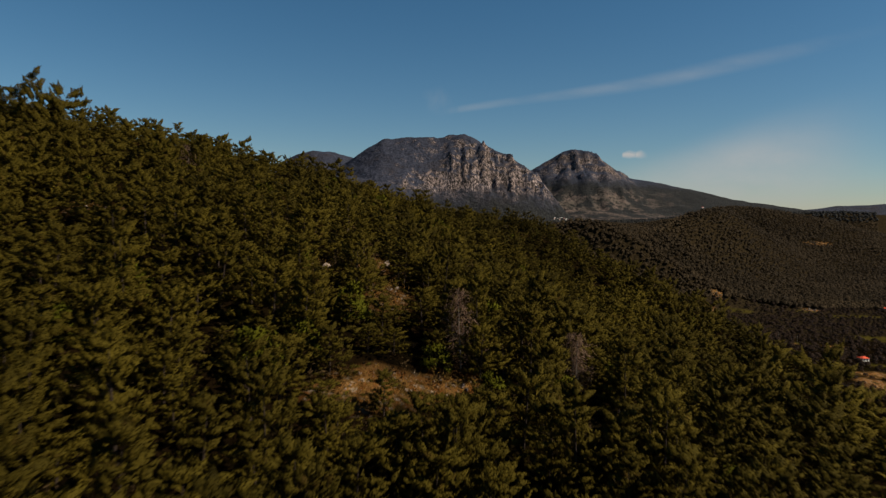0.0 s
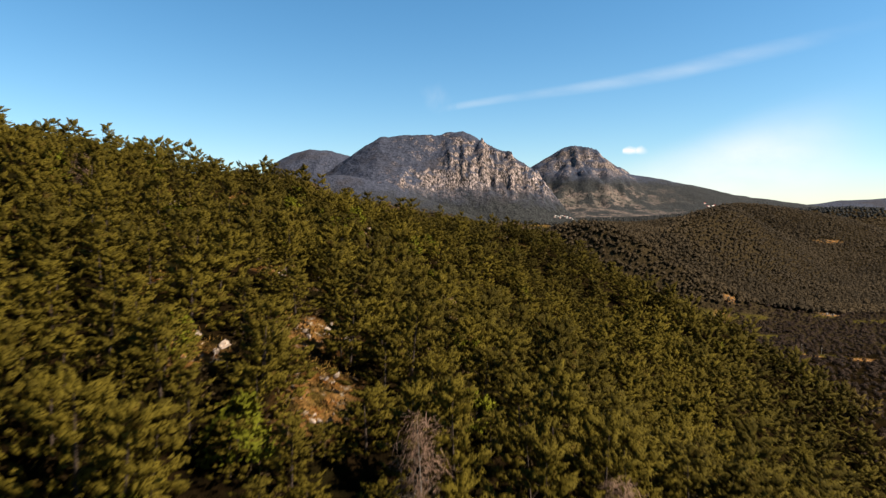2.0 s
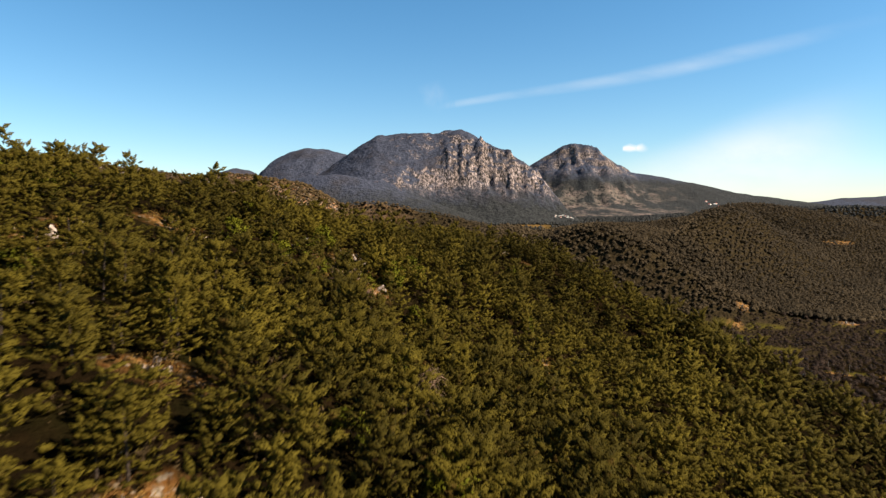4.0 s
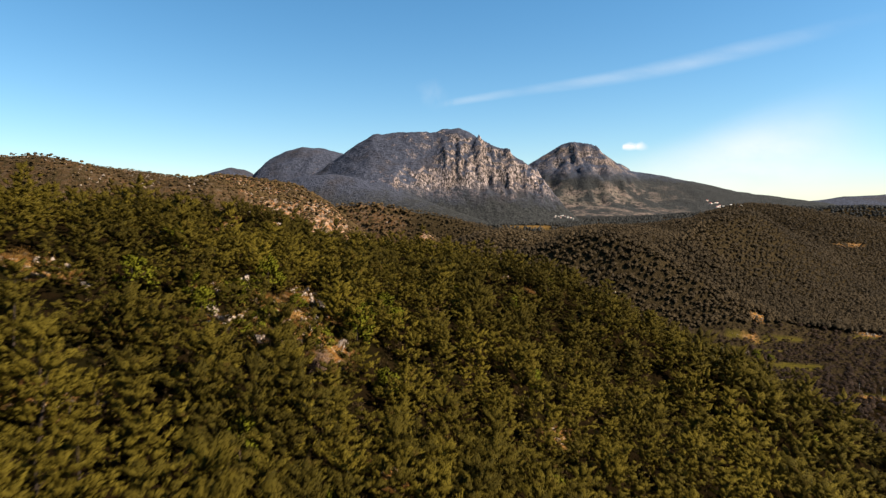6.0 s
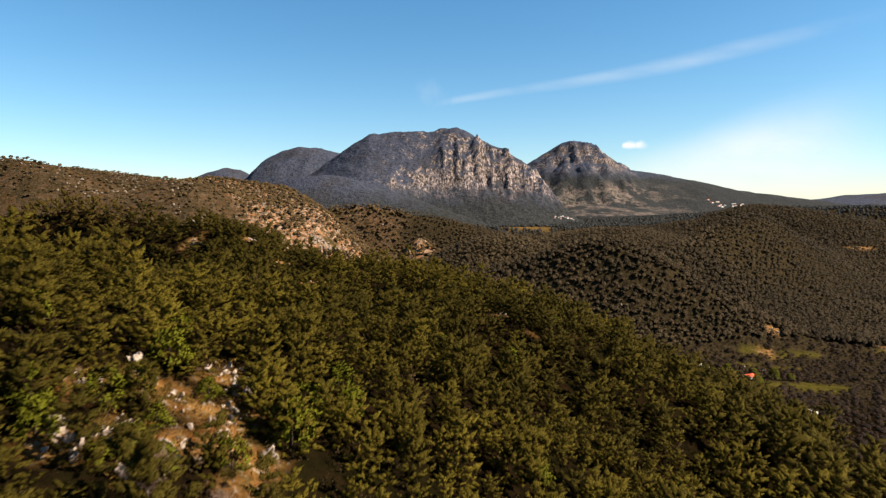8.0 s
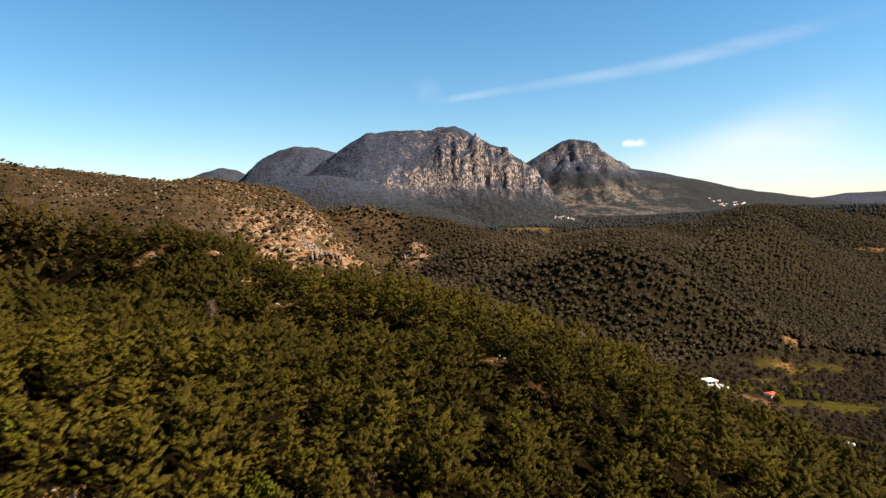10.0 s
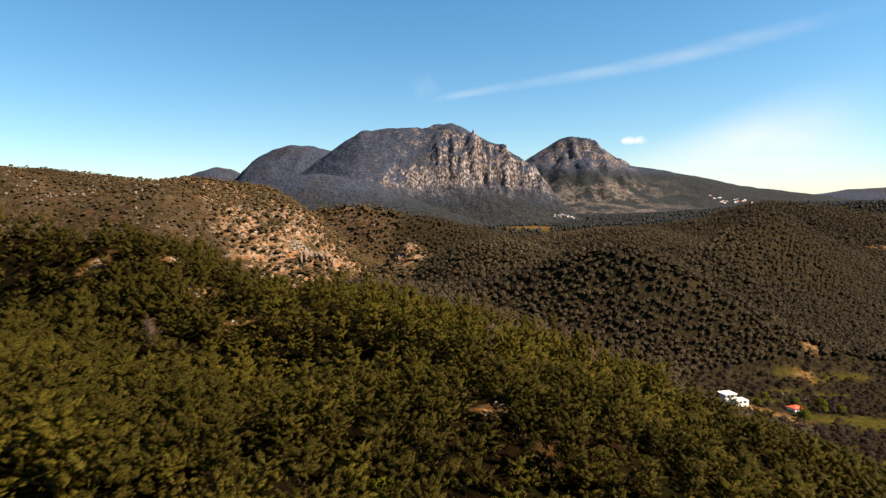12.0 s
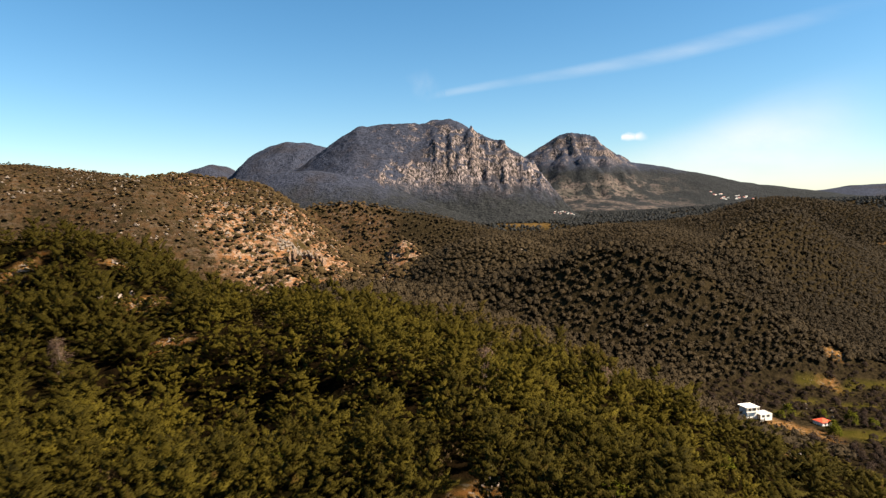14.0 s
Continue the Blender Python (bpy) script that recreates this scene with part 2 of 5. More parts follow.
def earth_material():
    m, n, l, s = material("earth", 1.0, 0.0)
    cover = n.new("ShaderNodeAttribute")
    cover.attribute_name = "cover"
    split = n.new("ShaderNodeSeparateColor")
    l.new(cover.outputs["Color"], split.inputs[0])
    # litter is near black: the shade between the pines is put into its colour
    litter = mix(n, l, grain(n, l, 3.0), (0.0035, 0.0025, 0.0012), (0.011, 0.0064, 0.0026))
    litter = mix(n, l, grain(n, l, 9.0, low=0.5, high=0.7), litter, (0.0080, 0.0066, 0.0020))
    where = n.new("ShaderNodeSeparateXYZ")
    l.new(n.new("ShaderNodeNewGeometry").outputs["Position"], where.inputs[0])
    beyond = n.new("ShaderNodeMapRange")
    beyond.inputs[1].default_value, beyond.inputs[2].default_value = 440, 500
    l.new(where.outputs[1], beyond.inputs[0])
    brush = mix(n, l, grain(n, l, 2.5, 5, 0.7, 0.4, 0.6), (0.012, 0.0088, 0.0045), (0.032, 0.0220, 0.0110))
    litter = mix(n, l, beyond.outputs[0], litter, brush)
    soil = mix(n, l, grain(n, l, 1.6), (0.140, 0.052, 0.012), (0.215, 0.112, 0.036))
    soil = mix(n, l, grain(n, l, 0.9, low=0.56, high=0.64), soil, (0.27, 0.205, 0.145))
    soil = mix(n, l, grain(n, l, 2.6, low=0.48, high=0.62), soil, (0.04358, 0.02739, 0.00685))
    stony = mix(n, l, grain(n, l, 6.0, 6, 0.7), (0.092, 0.043, 0.0205), (0.175, 0.088, 0.046))
    stony = mix(n, l, grain(n, l, 20.0, 5, 0.65, low=0.46, high=0.60), stony, (0.205, 0.092, 0.038))
    stony = mix(n, l, grain(n, l, 5.0, 7, 0.75, low=0.50, high=0.57, stretch=(0.4, 0.5, 1.8)), stony, (0.255, 0.170, 0.116))
    stony = mix(n, l, grain(n, l, 7.0, 7, 0.75, low=0.49, high=0.56), stony, (0.034, 0.0245, 0.0105))
    stony = mix(n, l, grain(n, l, 30.0, low=0.54, high=0.70), stony, (0.03608, 0.02453, 0.009378))
    grass = mix(n, l, grain(n, l, 7.0), (0.034, 0.0290, 0.0050), (0.066, 0.0480, 0.0100))
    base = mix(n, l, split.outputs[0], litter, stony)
    base = mix(n, l, split.outputs[1], base, grass)
    base = mix(n, l, split.outputs[2], base, soil)
    l.new(base, s.inputs["Base Color"])
    relief(n, l, s, grain(n, l, 4.0, 8, 0.7, 0.2, 0.8), 0.9, 1.3)
    return m


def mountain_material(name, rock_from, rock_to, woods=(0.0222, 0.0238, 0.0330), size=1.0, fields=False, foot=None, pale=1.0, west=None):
    """Woods, blue-grey with haze put into their colour, on the gentle parts, pale streaked rock on the steep parts."""
    m, n, l, s = material(name, 0.95, 0.05)
    geo = n.new("ShaderNodeNewGeometry")
    xyz = n.new("ShaderNodeSeparateXYZ")
    l.new(geo.outputs["Normal"], xyz.inputs[0])
    ragged = grain(n, l, 26 * size, 6, 0.65, 0.2, 0.8)
    sway = n.new("ShaderNodeMath")
    sway.operation = "MULTIPLY_ADD"
    l.new(ragged, sway.inputs[0])
    sway.inputs[1].default_value = 0.5
    l.new(xyz.outputs[2], sway.inputs[2])
    steep = n.new("ShaderNodeMapRange")
    steep.inputs[1].default_value, steep.inputs[2].default_value = rock_from, rock_to
    steep.inputs[3].default_value, steep.inputs[4].default_value = 1, 0
    l.new(sway.outputs[0], steep.inputs[0])
    stone = mix(n, l, grain(n, l, 9 * size, 6, 0.7, stretch=(1.3, 1.0, 0.35)), (0.085 * pale, 0.068 * pale, 0.069 * pale), (0.40 * pale, 0.305 * pale, 0.275 * pale))
    stone = mix(n, l, grain(n, l, 60 * size, 4, low=0.45, high=0.7), stone, (0.21 * pale, 0.152 * pale, 0.130 * pale))
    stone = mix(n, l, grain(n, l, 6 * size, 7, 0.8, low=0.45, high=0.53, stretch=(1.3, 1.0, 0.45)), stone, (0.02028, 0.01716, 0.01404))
    rocks = steep.outputs[0]
    if foot:
        place = n.new("ShaderNodeSeparateXYZ")
        l.new(geo.outputs["Position"], place.inputs[0])
        level = n.new("ShaderNodeMath")
        level.operation = "MULTIPLY_ADD"
        l.new(grain(n, l, 45, 6, 0.7, 0.2, 0.8), level.inputs[0])
        level.inputs[1].default_value = 75
        l.new(place.outputs[2], level.inputs[2])
        above = n.new("ShaderNodeMapRange")
        above.inputs[1].default_value, above.inputs[2].default_value = foot
        l.new(level.outputs[0], above.inputs[0])
        low_green = n.new("ShaderNodeMapRange")
        low_green.inputs[1].default_value, low_green.inputs[2].default_value = foot[0] + 35, foot[0] - 25
        l.new(level.outputs[0], low_green.inputs[0])
        rocks = math_node(n, l, "MULTIPLY", rocks, above.outputs[0])
        if west:
            from_west = n.new("ShaderNodeMapRange")
            from_west.inputs[1].default_value, from_west.inputs[2].default_value = west
            l.new(place.outputs[0], from_west.inputs[0])
            rocks = math_node(n, l, "MULTIPLY", rocks, from_west.outputs[0])
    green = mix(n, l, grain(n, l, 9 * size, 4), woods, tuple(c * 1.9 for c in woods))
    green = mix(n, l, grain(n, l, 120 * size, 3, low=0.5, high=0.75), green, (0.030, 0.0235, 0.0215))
    if foot:
        green = mix(n, l, low_green.outputs[0], green, mix(n, l, grain(n, l, 6, 5, 0.7, 0.4, 0.6), (0.0095, 0.0098, 0.0102), (0.0295, 0.0292, 0.0275)))
    if fields:
        spot = n.new("ShaderNodeSeparateXYZ")
        l.new(geo.outputs["Position"], spot.inputs[0])
        low = n.new("ShaderNodeMapRange")
        low.inputs[1].default_value, low.inputs[2].default_value = 285, 235
        l.new(spot.outputs[2], low.inputs[0])
        tan = mix(n, l, grain(n, l, 55, 4), (0.060, 0.053, 0.041), (0.118, 0.086, 0.071))
        tan = mix(n, l, grain(n, l, 16, 5, 0.7, low=0.50, high=0.58), tan, (0.015, 0.0145, 0.013))
        east = n.new("ShaderNodeMapRange")
        east.inputs[1].default_value, east.inputs[2].default_value = 1250, 850
        l.new(spot.outputs[0], east.inputs[0])
        tilled = math_node(n, l, "MULTIPLY", math_node(n, l, "MULTIPLY", low.outputs[0], east.outputs[0]), grain(n, l, 110, 5, 0.65, low=0.48, high=0.56))
        green = mix(n, l, tilled, green, tan)
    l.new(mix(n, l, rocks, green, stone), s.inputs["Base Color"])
    relief(n, l, s, grain(n, l, 9 * size, 7, 0.65, 0, 1), 0.9, 7 * size)
    return m


def foliage_material(name, dark, light, brown=(0.03276, 0.01778, 0.003744), through=0.04, lumpy=0.0, feathery=0.0):
    """Needles or leaves: colour differs from tree to tree and along the crown."""
    m, n, l, s = material(name, 0.8, 0.03)
    info = n.new("ShaderNodeObjectInfo")
    tint = n.new("ShaderNodeAttribute")
    tint.attribute_name = "tint"
    own = math_node(n, l, "ADD", math_node(n, l, "MULTIPLY", info.outputs["Random"], 0.35), tint.outputs["Fac"])
    own = math_node(n, l, "ADD", math_node(n, l, "MULTIPLY", grain(n, l, 0.7, 3, 0.6), 0.28), own)
    base = mix(n, l, own, dark, light)
    base = mix(n, l, grain(n, l, 2.2, 3, low=0.61, high=0.75), base, brown)
    l.new(base, s.inputs["Base Color"])
    glow = n.new("ShaderNodeBsdfTranslucent")
    l.new(base, glow.inputs[0])
    both = n.new("ShaderNodeMixShader")
    both.inputs[0].default_value = through
    l.new(s.outputs[0], both.inputs[1])
    l.new(glow.outputs[0], both.inputs[2])
    if lumpy:
        relief(n, l, s, grain(n, l, lumpy, 4, 0.6, 0.2, 0.8), 0.8, lumpy * 0.8)
    if feathery:
        gaps, sieve = n.new("ShaderNodeBsdfTransparent"), n.new("ShaderNodeMixShader")
        l.new(grain(n, l, feathery, 2, 0.5, 0.51, 0.57), sieve.inputs[0])
        l.new(both.outputs[0], sieve.inputs[1])
        l.new(gaps.outputs[0], sieve.inputs[2])
        both = sieve
    l.new(both.outputs[0], n["Material Output"].inputs[0])
    return m


def mottled(name, a, b, size, roughness=0.9, bump=0.3, depth=0.05):
    m, n, l, s = material(name, roughness)
    l.new(mix(n, l, grain(n, l, size), a, b), s.inputs["Base Color"])
    relief(n, l, s, grain(n, l, size * 0.4, 6), bump, depth)
    return m


EARTH = earth_material()
# the woods colours of these mountains carry painted blue distance haze
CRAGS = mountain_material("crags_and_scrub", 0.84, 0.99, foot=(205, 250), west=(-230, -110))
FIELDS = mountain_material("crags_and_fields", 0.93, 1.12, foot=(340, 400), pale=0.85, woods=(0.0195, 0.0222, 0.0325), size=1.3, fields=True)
HAZED_WOODS = mountain_material("hazed_wooded_mountain", 0.68, 0.92, pale=0.7, size=1.3)
NEEDLES = foliage_material("pine_needles", (0.0160, 0.0120, 0.0019), (0.069, 0.0500, 0.0056), feathery=0.17)
RUSSET_NEEDLES = foliage_material("russet_pine_needles", (0.0180, 0.0122, 0.0030), (0.070, 0.0470, 0.0080), feathery=0.45)
DARK_NEEDLES = foliage_material("dark_pine_needles", (0.0140, 0.0108, 0.0072), (0.046, 0.0315, 0.0165), lumpy=1.3)
# needles for the far plain, greyed: distance haze is put into the colour
HAZED_NEEDLES = foliage_material("hazed_grey_green_needles", (0.0150, 0.0152, 0.0146), (0.034, 0.0330, 0.0300), lumpy=2.0)
LEAVES = foliage_material("oak_leaves", (0.02865, 0.03008, 0.002148), (0.0716, 0.06803, 0.005013))
SCRUB = foliage_material("scrub_leaves", (0.0200, 0.0134, 0.0068), (0.060, 0.0375, 0.0155), lumpy=1.2)
OLIVES = foliage_material("bare_orchard_twigs", (0.0135, 0.0088, 0.0064), (0.036, 0.0222, 0.0150), lumpy=0.6, feathery=0.3)
DEAD = mottled("dead_needles", (0.075, 0.04, 0.024), (0.14, 0.085, 0.055), 0.5)
BARK = mottled("bark", (0.01911, 0.01228, 0.00819), (0.04368, 0.02866, 0.01911), 0.25)
GREY_WOOD = mottled("weathered_wood", (0.1138, 0.09486, 0.07582), (0.182, 0.1593, 0.1365), 0.3)
STONE = mottled("limestone", (0.145, 0.105, 0.080), (0.33, 0.250, 0.195), 0.5, 0.9, 0.4, 0.05)

HILL_STONE = mottled("weathered_limestone", (0.10, 0.072, 0.05), (0.19, 0.145, 0.11), 1.2, 0.9, 0.6, 0.15)
CRAG_STONE = mottled("ochre_limestone", (0.085, 0.048, 0.027), (0.21, 0.128, 0.080), 2.5, 0.95, 0.8, 0.4)
DRY_GRASS = foliage_material("dry_grass", (0.075, 0.035, 0.008), (0.16, 0.095, 0.022))

# ---- the land ----
def steps(*runs):
    """Coordinates from runs of (from, to, step)."""
    out = np.concatenate([np.arange(a, b, s) for a, b, s in runs])
    return np.append(out, runs[-1][1])


def pine_wood(x, y, z):
    """Where the hill across the valley is wooded with pines, above the orchards of the valley floor."""
    return z > 40 + 9 * smooth(150, 260, x) * smooth(650, 570, y) - 20 * smooth(612, 626, y + 14 * fbm(x, y, 40, 2, 44))


def plain_edge(x):
    """How far north the wooded hill reaches; beyond it lies the plain at the mountain foot."""
    return 1270 + 200 * smooth(250, 420, x)


def ground_cover(x, y):
    b = bare(x, y)
    scrubby = np.maximum(0.85 * heath(x, y), 0.7 * near_patch(x, y, -45, 1370, 180, 120))
    return rocky(x, y) * (1 - scrubby), meadow(x, y), np.maximum(b, track(x, y))


XS = steps((-4600, -1200, 170), (-1200, -400, 25), (-400, -120, 6), (-120, 140, 4), (140, 420, 6), (420, 1200, 18), (1200, 4600, 170))
YS = steps((-1500, -100, 100), (-100, 40, 10), (40, 460, 4), (460, 760, 7), (760, 1100, 6), (1100, 1500, 9), (1500, 2500, 40), (2500, 4700, 200))
land = tagged(new("ground", sheet_mesh("ground", XS, YS, ground, ground_cover)),
              "hilly ground of brown litter darkened for shade, ochre soil, stones and grass", "ground", kind="structure")
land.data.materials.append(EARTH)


def crest(x, points):
    px, pz = zip(*points)
    return np.interp(x, px, pz)


MAIN_CREST = ((-520, 150), (-400, 225), (-284, 304), (-245, 331), (-189, 361), (-119, 368), (-10, 370), (14, 378), (61, 381), (100, 363),
              (146, 330), (165, 318), (178, 322), (201, 318), (232, 290), (272, 262), (300, 236), (340, 180), (420, 98), (520, 70))


def main_height(x, y):
    """The cragged mountain: a level wooded top and a ribbed rock face towards the open side."""
    face = smooth(-190, 0, x - 150 * smooth(1780, 1960, y)) * smooth(400, 300, x)
    ribs = fbm(x + 0.25 * y, y * 0.35, 70, 5, 41, True) - 0.6
    top = crest(x + 5 * fbm(x, y, 30, 3, 43), MAIN_CREST)
    v = y - 1995 - 25 * fbm(x, y, 160, 2, 44)
    front = 330 + 140 * smooth(60, -250, x) + ribs * 16 * face
    t = np.clip(1 + v / front, 0, 1) * (v < 0) + np.clip(1 - v / 420, 0, 1) * (v >= 0)
    cliff = 0.42 * t + 0.58 * smooth(0.18, 0.95, t)
    lean = t ** 1.15
    shape = lean + (cliff - lean) * face
    z = 88 + (top - 88) * shape
    crags = ((fbm(x, y * 0.5, 46, 5, 47, True) - 0.55) * 52 + (fbm(x, y, 17, 3, 46, True) - 0.55) * 24) * face * smooth(0.36, 0.62, t) * smooth(1.0, 0.85, t)
    z = z + crags + 4 * fbm(x, y, 18, 3, 48) * smooth(0.02, 0.2, t)
    z = np.maximum(z, 70 + hill(x, y, -330, 1800, 150, 260, 170, 0) + hill(x, y, -40, 1740, 55, 240, 130, -8) + 5 * fbm(x, y, 60, 3, 49))
    return z


def hump_height(x, y):
    """The two rounded summits behind the cragged mountain."""
    a = crest(x, ((-1250, 150), (-1046, 277), (-998, 298), (-914, 323), (-856, 312), (-786, 279), (-700, 230), (-500, 150), (-200, 90)))
    b = crest(x, ((-900, 150), (-794, 276), (-722, 356), (-652, 390), (-577, 407), (-490, 400), (-432, 382), (-329, 362), (-150, 260), (50, 90)))
    ta, tb = np.clip(1 - np.abs(y - 2900) / 520, 0, 1), np.clip(1 - np.abs(y - 2850) / 560, 0, 1)
    z = np.maximum(80 + (a - 80) * smooth(0, 1, ta), 80 + (b - 80) * smooth(0, 1, tb))
    z = z + 5 * fbm(x, y, 30, 3, 55)
    return z + 20 * (fbm(x, y, 80, 5, 53, True) - 0.6) * smooth(0.1, 0.5, np.maximum(ta, tb)) * smooth(1, 0.8, np.maximum(ta, tb))


SECOND_CREST = ((0, 110), (250, 190), (394, 320), (467, 377), (569, 439), (656, 490), (699, 501), (801, 488), (859, 444), (932, 391), (1005, 350),
                (1122, 335), (1268, 310), (1444, 273), (1562, 243), (1856, 207), (1945, 193), (2300, 150))


def second_height(x, y):
    """The pointed mountain farther off, with a long shoulder and terraced foot."""
    peak = smooth(420, 560, x) * smooth(1050, 900, x)
    v = y - 3500
    ribs = fbm(x, y * 0.4, 120, 5, 61, True) - 0.6
    high = np.clip(1 - np.abs(v) / (620 + ribs * 240 * peak), 0, 1)
    low = np.clip(1 - np.abs(v) / 1350, 0, 1)
    top = crest(x, SECOND_CREST)
    z = 85 + (top - 85) * (0.32 * low + 0.68 * smooth(0, 1, high))
    z = z + (fbm(x, y, 60, 5, 63, True) - 0.55) * 60 * peak * smooth(0.3, 0.6, high) * smooth(1.0, 0.85, high)
    return z + 6 * fbm(x, y, 70, 4, 64) * smooth(0, 0.2, low)


def far_height(x, y):
    top = crest(x, ((1300, 120), (1700, 150), (2014, 188), (2110, 196), (2179, 206), (2344, 226), (2634, 243), (3000, 250)))
    return 80 + (top - 80) * np.clip(1 - np.abs(y - 3750) / 500, 0, 1) + 5 * fbm(x, y, 90, 3, 71)


def massif(name, xs, ys, height, mat, label):
    ob = tagged(new(name, sheet_mesh(name, xs, ys, height)), label, "mountain", kind="structure")
    ob.data.materials.append(mat)
    return ob


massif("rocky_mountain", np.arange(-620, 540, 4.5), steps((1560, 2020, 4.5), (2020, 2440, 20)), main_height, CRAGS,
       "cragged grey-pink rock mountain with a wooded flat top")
massif("rounded_mountain", np.arange(-1350, 160, 12), steps((2380, 2920, 12), (2920, 3420, 40)), hump_height, HAZED_WOODS,
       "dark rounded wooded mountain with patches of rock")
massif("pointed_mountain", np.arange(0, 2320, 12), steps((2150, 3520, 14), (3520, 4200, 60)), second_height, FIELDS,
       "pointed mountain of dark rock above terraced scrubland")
massif("far_ridge", np.arange(1300, 3000, 40), np.arange(3250, 4200, 40), far_height, HAZED_WOODS, "low wooded ridge on the horizon, tinted blue for haze")


def surface(x, y):
    """The highest of ground and mountains."""
    z = np.maximum(ground(x, y), np.where((y > 1560) & (y < 2440) & (np.abs(x + 40) < 580), main_height(x, y), -99))
    return np.maximum(z, np.where((y > 2150) & (x > 0) & (x < 2320), second_height(x, y), -99))


# ---- trees ----
def unit(v):
    return v / np.maximum(np.linalg.norm(v, axis=-1, keepdims=True), 1e-6)


def corners(normal):
    """One normal a triangle, given to its three corners."""
    return np.repeat(normal[:, None, :], 3, 1)


def crown_triangles(rng, tall, wide, limbs, tufts, blades, length, width, low=0.2, round_top=0.75, lift=0.35):
    """Thin blades in tufts along limbs that spiral up a stem: triangles (n, 3, 3)."""
    i = np.arange(limbs)
    h = low + (1 - low) * ((i + rng.random(limbs)) / limbs) ** 0.9
    turn = i * 2.4 + rng.random(limbs) * 0.9
    reach = (wide * np.clip(1.04 - (h - low) / (1.02 - low), 0.02, 1) ** round_top + 0.15) * (0.5 + 0.75 * rng.random(limbs))
    rise = lift * (rng.random(limbs) - 0.25)
    along = 0.12 + 0.88 * ((np.arange(tufts) + rng.random((limbs, tufts))) / tufts) ** 0.8
    out = np.stack([np.cos(turn), np.sin(turn), rise], 1)
    c = out[:, None, :] * (reach[:, None] * along)[..., None]
    c[..., 2] += (h * tall)[:, None] - 0.18 * reach[:, None] * along ** 2
    spread = length * 0.62
    c = c[:, :, None, :] + rng.normal(size=(limbs, tufts, blades, 3)) * np.array([spread, spread, spread * 0.38])
    d = unit(out[:, None, None, :] * 0.6 + np.array([0, 0, 0.35]) + rng.normal(size=c.shape) * 0.38)
    side = unit(np.cross(d, rng.normal(size=c.shape)))
    ln = length * (0.7 + 0.6 * rng.random(c.shape[:-1]))[..., None]
    a = c - d * ln * 0.5
    tri = np.stack([a + side * width * 0.5, a - side * width * 0.5, c + d * ln * 0.6], -2).reshape(-1, 3, 3)
    return tri, corners(unit((c - np.array([0, 0, tall * 0.42])).reshape(-1, 3)))


